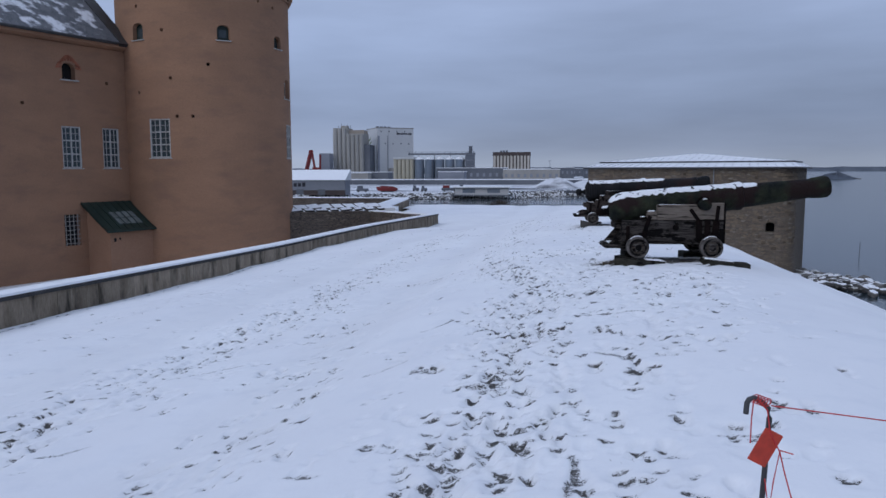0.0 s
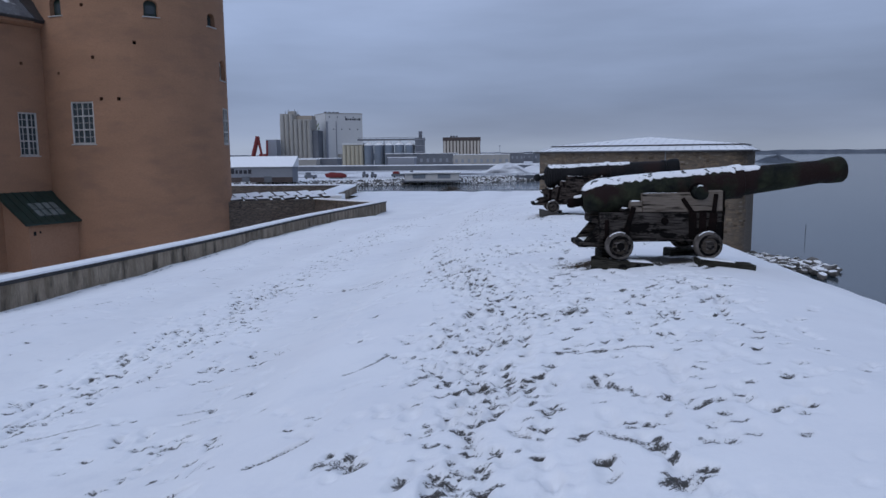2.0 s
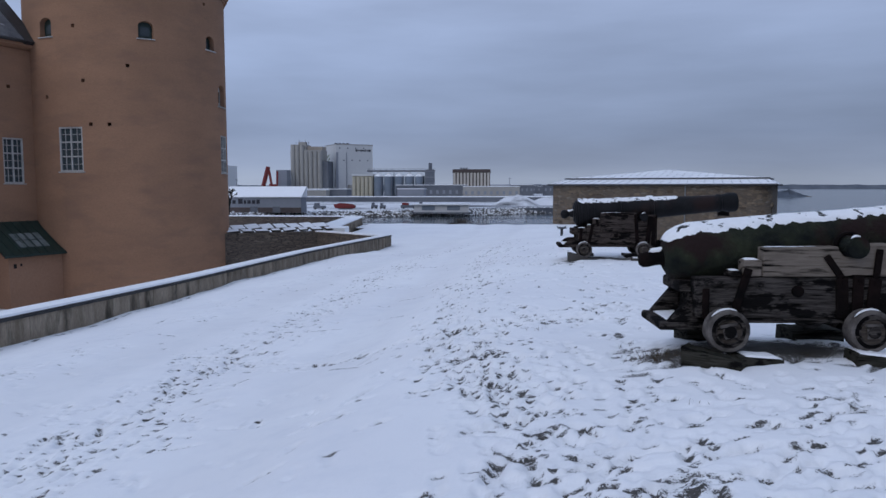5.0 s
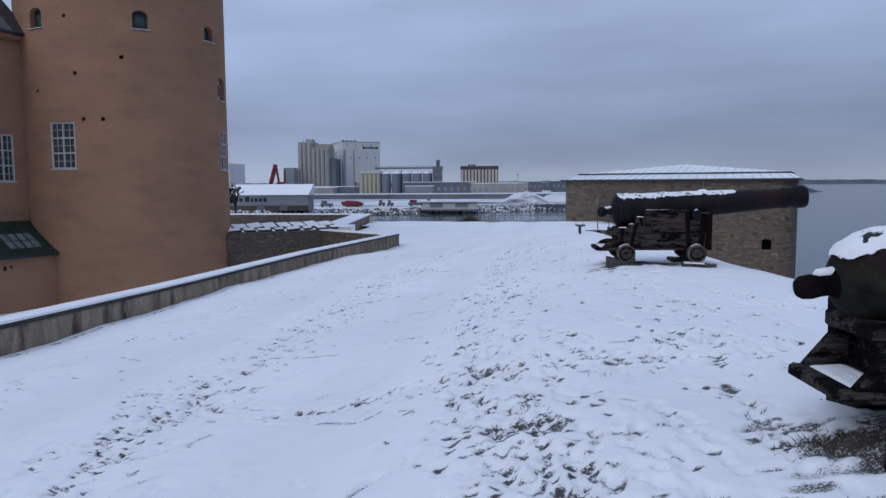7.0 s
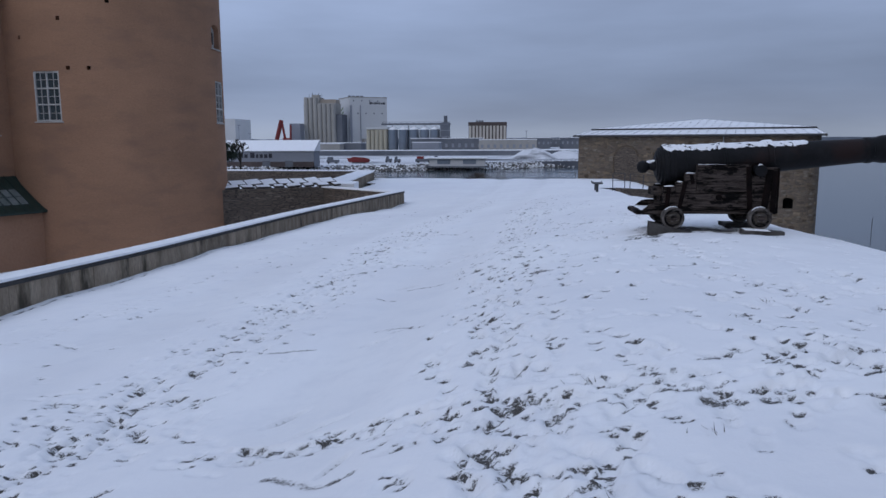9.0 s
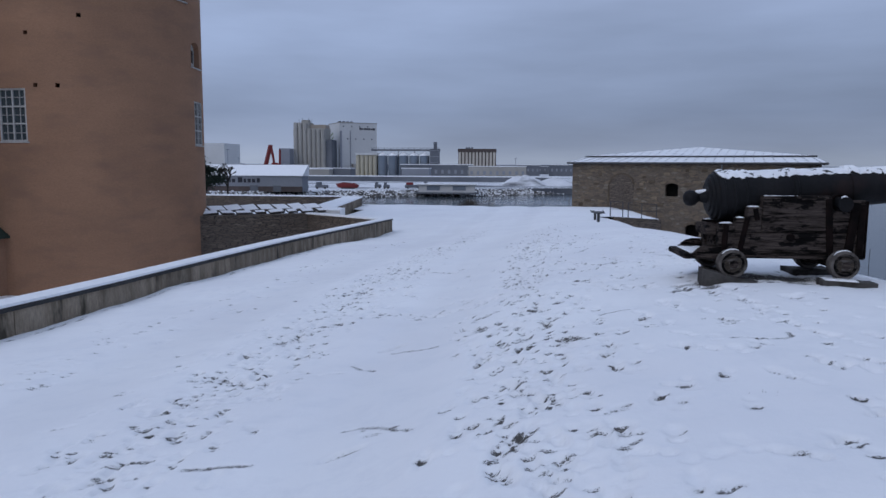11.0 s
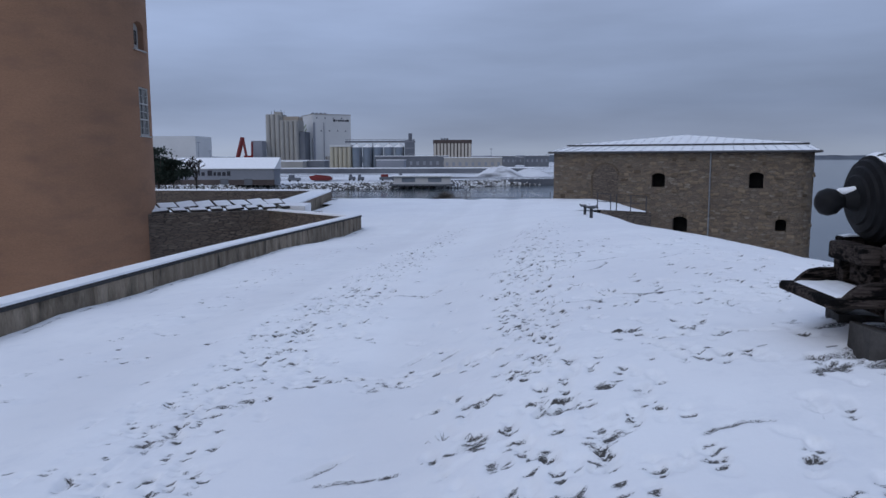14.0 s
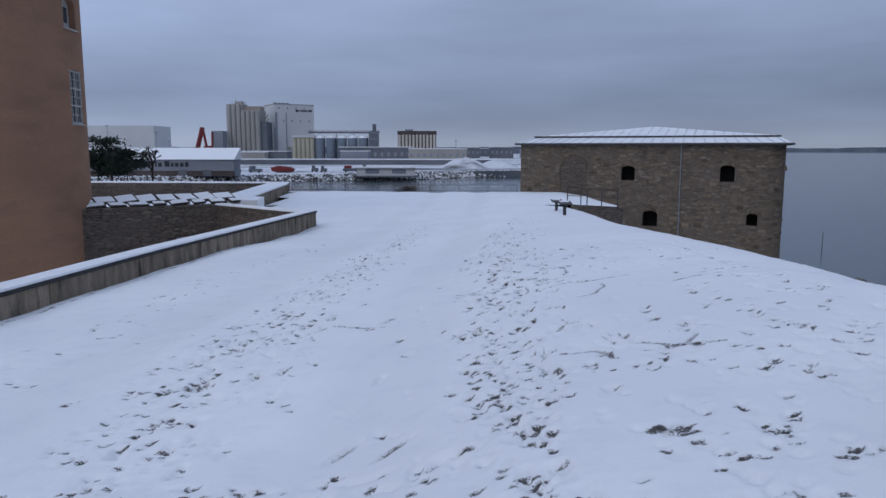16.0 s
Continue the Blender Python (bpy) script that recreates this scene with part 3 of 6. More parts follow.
        for _ in range(9):
            stamp(x + rng.normal(0, r * 0.5), y + rng.normal(0, r * 0.35), rng.normal(0, 0.5), rng.uniform(0.06, 0.14), rng.uniform(0.035, 0.06), rng.uniform(-0.004, 0.008), rng.uniform(0.45, 0.9))
    for x, y, ln, turn in ((-2.18, 10.4, 0.5, 0.25), (-4.5, 10.5, 0.42, 0.9), (-4.07, 12.9, 0.6, 0.95), (-1.55, 5.85, 0.35, 0.7), (-5.86, 19.1, 0.5, 0.9)):
        stamp(x, y, turn, ln, 0.09, 0.02, 0.3)
        for _ in range(5):
            k = rng.uniform(-0.4, 0.4) * ln
            stamp(x + k * math.cos(turn), y + k * math.sin(turn), turn, rng.uniform(0.12, 0.22), 0.06, 0.006, rng.uniform(0.6, 0.95))
    # slides: long thin scrapes on the slope towards the parapet
    for _ in range(34):
        x, y, a = rng.uniform(-5.5, -1.8), rng.uniform(3, 26), rng.normal(0.7, 0.3)
        ln = rng.uniform(0.2, 0.5)
        stamp(x, y, a, ln, rng.uniform(0.06, 0.1), 0.025)
        stamp(x, y, a, ln * 0.8, 0.07, 0.004, rng.uniform(0.4, 0.85))
    # dark thin lines where a heel has dragged
    for _ in range(46):
        x, y, a = rng.uniform(-5, 1.5), rng.uniform(3, 28), rng.normal(0.0, 0.5)
        for q in range(rng.integers(4, 14)):
            stamp(x, y, a, 0.1, 0.05, 0.006, rng.uniform(0.35, 0.7))
            x, y, a = x + 0.055 * math.cos(a), y + 0.055 * math.sin(a), a + rng.normal(0, 0.25)
    # dark ragged rims below the guns
    for gx, gy, w in ((1.31, 11.1, 1.25), (0.85, 20.25, 1.1)):
        for _ in range(26):
            x, y = gx + rng.uniform(-w, w * 0.8), gy + rng.choice([-0.45, -0.35, -0.2, 0.3]) + rng.normal(0, 0.08)
            stamp(x, y, rng.normal(0.1, 0.3), rng.uniform(0.2, 0.4), rng.uniform(0.06, 0.14), 0.012, rng.uniform(0.3, 0.7))
            scuff(x, y, 1, 0.09, 1.2)

    # bare soil with painted shade under the first gun, a little under the second
    for gx, gy, ln, wd, dk in ((1.25, 11.15, 1.3, 0.75, 1.0), (0.5, 11.0, 0.34, 0.26, 0.8), (0.75, 20.3, 1.2, 0.6, 0.75), (0.25, 19.85, 0.7, 0.14, 0.6), (0.85, 19.85, 0.4, 0.1, 0.8)):
        stamp(gx, gy, 0.03, ln, wd, 0.006, dk)
        for _ in range(40):
            stamp(gx + rng.uniform(-0.5, 0.5) * ln, gy + rng.uniform(-0.5, 0.5) * wd, rng.normal(0, 0.6), rng.uniform(0.08, 0.24), rng.uniform(0.05, 0.1), rng.uniform(-0.012, 0.014), rng.uniform(0.3, dk))
    # a darker ragged line along the parapet's foot
    for _ in range(420):
        stamp(-10.0 + rng.normal(0, 0.035), rng.uniform(2, 50), math.pi / 2, rng.uniform(0.1, 0.3), 0.1, 0.012, rng.uniform(0.2, 0.6))

    # crumbs and ridges thrown up where feet have gone
    rough = rng.normal(0, 1, Z.shape)
    for _ in range(2):
        rough = (rough + np.roll(rough, 1, 0) + np.roll(rough, -1, 0) + np.roll(rough, 1, 1) + np.roll(rough, -1, 1)) / 5
    Z += 0.006 * rough * np.clip(stirred, 0, 1)
    Z = np.maximum(Z, Z0 - 0.06)
    ny, nx = X.shape
    idx = np.arange(ny * nx).reshape(ny, nx)
    cx, cy = (X[:-1, :-1] + X[1:, 1:]) / 2, (Y[:-1, :-1] + Y[1:, 1:]) / 2
    # behind the parapet's end the terrace runs on to the left; the moat corner stays open
    edge = np.where(cy < 50.4, -10.45, np.where(cy < 59, -10.2 - (cy - 50.4) * 0.62, -15.6 - (cy - 59) * 0.17))
    keep = cx > edge
    q = np.stack([idx[:-1, :-1], idx[:-1, 1:], idx[1:, 1:], idx[1:, :-1]], -1)[keep]
    used = np.unique(q)
    remap = np.zeros(ny * nx, np.int64)
    remap[used] = np.arange(len(used))
    q = remap[q]
    co = np.stack([X.ravel(), Y.ravel(), Z.ravel()], -1)[used]
    me = bpy.data.meshes.new("ground")
    me.vertices.add(len(co))
    me.vertices.foreach_set("co", co.ravel())
    me.loops.add(q.size)
    me.loops.foreach_set("vertex_index", q.ravel().astype(np.int32))
    me.polygons.add(len(q))
    me.polygons.foreach_set("loop_start", np.arange(0, q.size, 4, dtype=np.int32))
    me.update(calc_edges=True)
    at = me.attributes.new("bare", "FLOAT", "POINT")
    at.data.foreach_set("value", bare.ravel()[used].astype(np.float32))
    me.materials.append(SNOW_GROUND)
    me.shade_smooth()
    return tagged(new("ground", me), "trodden snow over the grass of the rampart", "snowy ground", kind="structure")


rampart()

sea_bm = bmesh.new()
for quad in [((-4500, -300), (4500, -300), (4500, 4800), (-4500, 4800))]:
    sea_bm.faces.new([sea_bm.verts.new((x, y, SEA)) for x, y in quad])
tagged(part("water", sea_bm, WATER), "still grey sea under an overcast sky", "water", kind="structure")

moat_bm = bmesh.new()
moat_bm.faces.new([moat_bm.verts.new((x, y, -5.2)) for x, y in ((-75, -14), (-10.6, -14), (-10.6, 60), (-75, 74))])
tagged(part("ground_courtyard", moat_bm, SNOW), "snow-covered courtyard at the foot of the castle", "snowy ground", kind="structure")


# ---- the parapet on the castle side ----
def parapet_top(y):
    return float(step(y, [(-20, 0.07), (11, -0.57), (18, -0.76), (24, -0.9), (29, -0.96), (34, -1.03), (50.5, -1.44)]))


def parapet():
    p = thing("parapet", pose(WALL_X, 0, 0), "long stained concrete parapet capped with snow", "parapet", kind="structure")
    rng = random.Random(3)
    y = -13.0
    while y < 50.2:
        w = min(rng.choice([1.25, 2.4, 2.6, 2.2]), 50.4 - y)
        t0, t1 = parapet_top(y) - 0.12, parapet_top(y + w) - 0.12
        b0, b1 = float(ground_height(WALL_X, y)) - 0.5, float(ground_height(WALL_X, y + w)) - 0.5
        bm = bmesh.new()
        off = rng.uniform(-0.008, 0.008)
        v = [bm.verts.new(c) for c in ((off, y + 0.006, b0), (off, y + w - 0.006, b1), (off, y + w - 0.006, t1), (off, y + 0.006, t0),
                                       (-0.42, y + 0.006, -5.4), (-0.42, y + w - 0.006, -5.4), (-0.42, y + w - 0.006, t1), (-0.42, y + 0.006, t0))]
        for f in ((0, 1, 2, 3), (5, 4, 7, 6), (3, 2, 6, 7), (4, 0, 3, 7), (1, 5, 6, 2)):
            bm.faces.new([v[i] for i in f])
        part("panel", bm, CONCRETE, p)
        y += w
    y = -13.0
    while y < 50.3:
        w = min(1.9, 50.45 - y)
        a, b = parapet_top(y), parapet_top(y + w)
        for name, mt, x0, x1, lo, hi in (("coping_stone", COPING, -0.47, 0.045, -0.12, -0.045), ("snow_cap", SNOW, -0.455, 0.02, -0.045, 0.0)):
            bm = bmesh.new()
            gap = 0.005 if name == "coping_stone" else 0.0
            v = [bm.verts.new((x, yy, z)) for yy, z0 in ((y + gap, a), (y + w - gap, b)) for x, z in ((x0, z0 + lo), (x1, z0 + lo), (x1 - 0.01, z0 + hi), (x0, z0 + hi))]
            for f in ((0, 1, 2, 3), (7, 6, 5, 4), (0, 4, 5, 1), (1, 5, 6, 2), (2, 6, 7, 3), (3, 7, 4, 0)):
                bm.faces.new([v[i] for i in f])
            part(name, bm, mt, p)
        y += w


parapet()


# ---- walls with real openings ----
def wall_with_holes(mapf, us, vs, holes, depth):
    """A wall skin over breaks us (along) and vs (up); mapf gives the place of (along, up, depth inwards). Each hole (u0, v0, u1, v1, rise) is cut through, with its reveals; rise > 0 rounds its head."""
    us = sorted(set(list(us) + [h[0] for h in holes] + [h[2] for h in holes]))
    vs = sorted(set(list(vs) + [h[1] for h in holes] + [h[3] for h in holes]))
    bm = bmesh.new()
    cache = {}

    def vert(u, v, d=0.0):
        k = (round(u, 4), round(v, 4), round(d, 4))
        if k not in cache:
            cache[k] = bm.verts.new(mapf(u, v, d))
        return cache[k]

    def inside(u, v):
        return any(h[0] < u < h[2] and h[1] < v < h[3] for h in holes)

    for u0, u1 in zip(us, us[1:]):
        for v0, v1 in zip(vs, vs[1:]):
            if not inside((u0 + u1) / 2, (v0 + v1) / 2):
                bm.faces.new((vert(u0, v0), vert(u1, v0), vert(u1, v1), vert(u0, v1)))
    for u0, v0, u1, v1, rise in holes:
        n = 8 if rise else 1
        spring = v1 - rise
        arc = [(u0 + (u1 - u0) * (0.5 - 0.5 * math.cos(math.pi * k / n)), spring + rise * math.sin(math.pi * k / n)) for k in range(n + 1)] if rise else [(u0, v1), (u1, v1)]
        loop = [(u0, v0)] + arc + [(u1, v0)]
        for a, b in zip(loop, loop[1:] + loop[:1]):
            bm.faces.new([bm.verts.new(mapf(*c)) for c in ((*a, 0), (*b, 0), (*b, depth), (*a, depth))])
        if rise:
            for a, b in zip(arc, arc[1:]):
                bm.faces.new([bm.verts.new(mapf(*c)) for c in ((*a, 0), (*b, 0), (b[0], v1, 0), (a[0], v1, 0))])
    bmesh.ops.remove_doubles(bm, verts=bm.verts, dist=0.0005)
    bmesh.ops.recalc_face_normals(bm, faces=bm.faces)
    return bm


def casement(parent, m, w, h, rows=3, sub=2, name="window", open_dark=False):
    """A white casement window: outer frame, mullion, transoms, fine bars, panes behind them. Local x along, z up, y inwards."""
    bm = bmesh.new()
    t = 0.09
    for x in (-w / 2 + t / 2, w / 2 - t / 2, 0):
        box(t if x else 0.08, 0.09, h, pose(x, 0, 0), 0.006, bm)
    for k in range(rows + 1):
        z = -h / 2 + t / 2 + (h - t) * k / rows
        box(w, 0.085, t if k in (0, rows) else 0.08, pose(0, 0, z), 0.006, bm)
    cw, ch = w / 2, h / rows
    for side in (-1, 1):
        for k in range(rows):
            box(0.028, 0.05, ch, pose(side * cw / 2, 0.015, -h / 2 + ch * (k + 0.5)), 0, bm)
            if sub > 1:
                box(cw, 0.05, 0.028, pose(side * cw / 2, 0.015, -h / 2 + ch * (k + 0.5)), 0, bm)
    f = part(name, bm, WHITE_PAINT, parent, "white-painted many-paned casement", m=m)
    for side in (-1, 1):
        for k in range(rows):
            part("pane", box(cw - 0.05, 0.012, ch - 0.03, pose(side * cw / 2, 0.05, -h / 2 + ch * (k + 0.5))), GLASS, f)
    part("sill", box(w + 0.16, 0.16, 0.06, pose(0, -0.06, -h / 2 - 0.035), 0.008), WHITE_PAINT, f)
    return f


WING = pose(-30.8, 44.9, 0, 0, 0, -19.1)


# ---- the castle: round tower and the wing beside it ----
def castle():
    c = thing("castle", pose(0, 0, 0), "ochre-plastered castle with a round corner tower and slate-roofed wing", "castle")
    cx, cy, r = -27.5, 50.0, 6.0

    def on_tower(a, v, d=0.0):
        t = radians(a)
        return Vector((cx + (r - d) * math.cos(t), cy + (r - d) * math.sin(t), v))

    big = [(-99.4, 2.48, -84.9, 5.05, 0), (3.5, 2.5, 16.5, 4.95, 0)]
    small = [(-110.5, 10.22, -101.6, 11.3, 0.3), (-53.9, 10.2, -45.9, 11.2, 0.3), (-11.0, 10.17, -2.4, 11.05, 0.3), (1.5, 6.8, 13.5, 8.2, 0.35)]
    putlogs = [(-70.2, 5.2), (-80, 5.2), (-59.9, 8.59), (-83.3, 7.68), (-107.1, 6.81), (-87.9, 10.76), (-106.5, 12.4), (-25, 13.1), (-12, 12.9)]
    holes = big + small + [(a - 0.95, z - 0.1, a + 0.95, z + 0.1, 0) for a, z in putlogs]
    part("tower_wall", wall_with_holes(on_tower, [-180 + 4 * k for k in range(91)], [-5.6, -2, 1.5, 6, 9, 12, 15, 17.5], holes, 0.5), PLASTER, c, "round tower in ochre lime plaster", smooth=False)
    # near-black drum paints the shade behind the tower's openings
    part("tower_lining", tube([(cx, cy, -5.6), (cx, cy, 17)], r - 0.5, 48), HOLE_SHADE, c, "near-black core painting the shade inside the tower")

    def tower_pose(a, z, d):
        p = on_tower(a, z, d)
        return pose(p.x, p.y, p.z, 0, 0, a + 90)

    for a0, z0, a1, z1, _ in big:
        casement(c, tower_pose((a0 + a1) / 2, (z0 + z1) / 2, 0.1), radians(a1 - a0) * r, z1 - z0)
    for a0, z0, a1, z1, rise in small:
        am, w = (a0 + a1) / 2, radians(a1 - a0) * r
        f = part("small_window", box(w, 0.05, z1 - z0, pose(0, 0, 0)), COPPER if a0 < 0 else WHITE_PAINT, c, "small arched window with a dim green shutter" if a0 < 0 else "arched window with a pale frame", m=tower_pose(am, (z0 + z1) / 2, 0.34))
        part("pane", box(w * 0.6, 0.02, (z1 - z0) * 0.5, pose(0, -0.04, -0.05)), GLASS, f)
        part("sill", box(w + 0.2, 0.24, 0.06, pose(0, -0.3, -(z1 - z0) / 2 - 0.03), 0.01), WHITE_PAINT, f)
    bm = bmesh.new()
    for z0, z1, rr in ((13.75, 13.95, 6.1), (13.95, 14.2, 6.22), (14.2, 14.6, 6.34)):
        tube([(cx, cy, z0), (cx, cy, z1)], rr, 72, bm)
    part("cornice", bm, PLASTER, c)
    part("tower_roof", tube([(cx, cy, 17.4), (cx, cy, 18.2), (cx, cy, 21), (cx, cy, 24)], [6.5, 5.6, 4.0, 0.4], 48), SLATE, c)
    # the wing, in a frame of its own: x outwards, y along the wall up to the tower
    W = WING

    def on_wing(y, v, d=0.0):
        return Vector((-d, y, v))

    wins = [(-4.64, 1.8, -3.35, 4.44, 0), (-1.82, 1.8, -0.6, 4.44, 0)]
    grate = (-4.8, -3.17, -3.7, -1.16, 0)
    smallw = (-4.39, 7.36, -3.5, 8.42, 0.35)
    wh = wins + [grate, smallw, (-1.42, 7.28, -1.22, 7.48, 0), (-7.1, 5.6, -6.9, 5.8, 0)]
    part("wing_wall", wall_with_holes(on_wing, [-60 + 4 * k for k in range(15)] + [0.4], [-5.6, -3, 0, 5, 8, 9.6], wh, 0.45), PLASTER, c, "flat wing wall in stained ochre plaster", m=W)
    # near-black sheet paints the shade behind the wing's openings
    part("wing_lining", box(0.1, 60, 15, pose(-0.5, -30, 2)), HOLE_SHADE, c, m=W)
    for y0, z0, y1, z1, _ in wins:
        casement(c, W @ pose(-0.08, (y0 + y1) / 2, (z0 + z1) / 2, 0, 0, 90), y1 - y0, z1 - z0)
    bm = bmesh.new()
    for k in range(4):
        box(0.03, 0.03, 2.0, pose(-0.1, -4.8 + 1.1 * (k + 0.5) / 4, -2.165), 0, bm)
    for k in range(7):
        box(0.03, 1.1, 0.03, pose(-0.1, -4.25, -3.17 + 2.0 * (k + 0.5) / 7), 0, bm)
    part("window_grate", bm, WHITE_PAINT, c, "pale iron grate over a dark cellar window", m=W)
    part("sill", box(0.3, 1.2, 0.07, pose(0.02, -3.95, 7.31), 0.01), WHITE_PAINT, c, m=W)
    for k in range(13):
        a = radians(8 + 164 * k / 12)
        part("brick", box(0.1, 0.11, 0.36, pose(0.012, -3.945 - 0.66 * math.cos(a), 8.0 + 0.7 * math.sin(a), math.degrees(a) - 90, 0, 0), 0.01), BRICK_RED, c, m=W)
    part("eaves_moulding", prism([(-0.2, 9.6), (0.45, 9.77), (0.5, 10.0), (-0.2, 10.0)], -60, 0.2), PLASTER, c, "moulded plaster eaves", m=W)
    part("gutter", tube([(0.58, -60, 10.0), (0.58, 0.4, 10.0)], 0.1, 8), TAR, c, "black gutter", m=W)
    part("roof", prism([(0.6, 10.05), (-6.5, 16.3), (-6.5, 16.0), (0.5, 9.97)], -60, -0.6), SLATE, c, "slate roof dusted with snow", m=W)
    part("roof_edge", prism([(0.75, 10.0), (-6.5, 16.45), (-6.5, 16.1), (0.5, 9.85)], -0.6, 0.3), TAR, c, "black flashing against the tower", m=W)
    part("rear_wall", box(0.5, 60, 16, pose(-13, -30, 2)), PLASTER, c, m=W)
    sl = bmesh.new()
    for i in range(16):
        for j in range(22):
            u = 0.3 + i * 0.42
            y = -11.2 + j * 0.48 + (0.24 if i % 2 else 0)
            if y < -0.8:
                box(0.44, 0.46, 0.02, pose(0.6 - u * 0.751, y, 10.05 + u * 0.661 + 0.02, 0, 43.2, 0), 0, sl)
    part("slate_cover", sl, SLATE, c, m=W)["kind"] = "stuff"
    return c


castle()


def shed():
    """The lean-to against the wing, with its dark green roof."""
    s = thing("lean_to_shed", WING @ pose(0, -3.6, -5.2), "plastered lean-to with a dark green metal roof and a pale skylight", "shed")
    part("wall", prism([(0.004, 0), (2.3, 0), (2.3, 2.95), (0.004, 4.5)], 0.35, 3.6), SHED_PLASTER, s)
    part("roof", prism([(0.01, 4.62), (2.65, 2.9), (2.65, 3.02), (0.01, 4.78)], -0.05, 4.0), COPPER, s)
    for k in range(9):
        part("seam", prism([(0.03, 4.78), (2.65, 3.02), (2.65, 3.06), (0.03, 4.83)], -0.03 + 0.5 * k, 0.0 + 0.5 * k), COPPER, s)
    def z(x):
        return 4.785 - (x - 0.01) * (1.76 / 2.64)

    # skylight panes, the sky's reflection put into their colour
    for k in range(4):
        for x0 in (1.05, 1.62):
            part("skylight_pane", prism([(x0, z(x0) + 0.01), (x0 + 0.5, z(x0 + 0.5) + 0.01), (x0 + 0.5, z(x0 + 0.5) + 0.04), (x0, z(x0) + 0.04)], 1.2 + k * 0.46, 1.2 + k * 0.46 + 0.36), SKYLIGHT, s, "skylight pane with the sky's reflection as a pale colour")
    # near-black plates paint the shade of two vent openings
    part("vent", box(0.03, 0.16, 0.24, pose(2.31, 0.7, 2.4)), HOLE_SHADE, s)
    part("vent", box(0.03, 0.1, 0.14, pose(2.31, 1.05, 2.45)), HOLE_SHADE, s)


shed()


# ---- stone walls round the moat corner ----
def stone_wall(name, a, b, top, bottom, thick, label, material=LEDGE, cap=True):
    """A straight wall from a to b (x, y), its face on the right-hand side of the line."""
    ax, ay = a
    bx, by = b
    n = math.hypot(bx - ax, by - ay)
    t0, t1 = top
    w = thing(name, pose(ax, ay, 0, 0, 0, math.degrees(math.atan2(by - ay, bx - ax))), label, "stone wall", kind="structure")
    bm = bmesh.new()
    v = [bm.verts.new(c) for c in ((0, 0, bottom), (n, 0, bottom), (n, 0, t1), (0, 0, t0), (0, thick, bottom), (n, thick, bottom), (n, thick, t1), (0, thick, t0))]
    for f in ((0, 1, 2, 3), (5, 4, 7, 6), (3, 2, 6, 7), (4, 0, 3, 7), (1, 5, 6, 2)):
        bm.faces.new([v[i] for i in f])
    part("wall", bm, material, w)
    if cap:
        bm = bmesh.new()
        v = [bm.verts.new(c) for c in ((-0.02, -0.06, t0), (n + 0.02, -0.06, t1), (n + 0.02, thick + 0.06, t1), (-0.02, thick + 0.06, t0),
                                       (0, -0.03, t0 + 0.09), (n, -0.03, t1 + 0.09), (n, thick + 0.03, t1 + 0.09), (0, thick + 0.03, t0 + 0.09))]
        for f in ((3, 2, 1, 0), (4, 5, 6, 7), (0, 1, 5, 4), (1, 2, 6, 5), (2, 3, 7, 6), (3, 0, 4, 7)):
            bm.faces.new([v[i] for i in f])
        part("snow_cap", bm, SNOW, w)
    return w


wall_a = stone_wall("wall_moat", (-23.2, 49.2), (-16.3, 55.4), (-1.5, -1.62), -5.4, 1.2, "thin-bedded brown stone wall of the moat", cap=False)
stone_wall("wall_moat_return", (-16.75, 55.2), (-10.62, 49.95), (-1.62, -1.55), -5.4, 0.4, "stone wall joining the parapet's end, with snow on top")
stone_wall("wall_terrace", (-16.2, 58.9), (-18.6, 75.6), (-1.5, -1.48), -5.4, 1.6, "low stone terrace wall topped with snow", CONCRETE)
stone_wall("wall_far", (-40, 71.8), (-18.6, 75.6), (-1.25, -1.42), -7.0, 1.0, "dark stone curtain wall with a snowy top")
slabs = thing("roof_slabs", pose(-22.6, 50.4, -1.45, 0, 0, 42), "row of tilted stone roof slabs powdered with snow", "roof slabs", kind="structure")
rng_s = random.Random(11)
for k in range(9):
    for row in range(2):
        w, d = (rng_s.uniform(0.92, 1.06), rng_s.uniform(1.0, 1.2)) if row else (rng_s.uniform(0.6, 0.95), rng_s.uniform(0.4, 0.55))
        base = pose(0.3 + k * 1.02 + 0.4 * (1 - row), 0.16 + row * 0.72, 0.02 + row * 0.2 + rng_s.uniform(-0.02, 0.02), 15 + rng_s.uniform(-3, 3), rng_s.uniform(-6, 1), rng_s.uniform(-6, 6))
        s = part("slab", box(w, d, 0.1, None, 0.014), STONE_DARK, slabs, m=base)
        part("snow", box(w * rng_s.uniform(0.86, 0.95), d * rng_s.uniform(0.78, 0.9), 0.045, pose(-0.02, 0.03, 0.066), 0.015), SNOW, s)
part("flashing", box(1.5, 0.8, 0.09, pose(-0.2, -0.35, 0.14, 6, 4, 0), 0.02), TAR, slabs, "black sheet flashing at the tower's foot")
bed = slab([(-24, 51.4), (-17.2, 57.6), (-16.2, 59.0), (-19.5, 75.2), (-40, 71.5), (-34, 56)], -5.4, -2.5)
tagged(part("terrace", bed, SNOW), "snow-covered terrace behind the moat wall", "terrace", kind="structure")
tagged(part("snow_ledge", slab([(-17.6, 56.6), (-14.9, 56.3), (-15.4, 59.2), (-18.4, 59.6)], -3, -1.42), SNOW), "thick snow on the broad end of the moat wall", "snow", kind="structure")
tagged(part("floodlight_box", box(0.5, 0.3, 0.22, pose(-18.0, 53.6, -3.3, 0, 0, 42), 0.02), PIPE_ZINC), "small grey box fixed to the moat wall", "box")


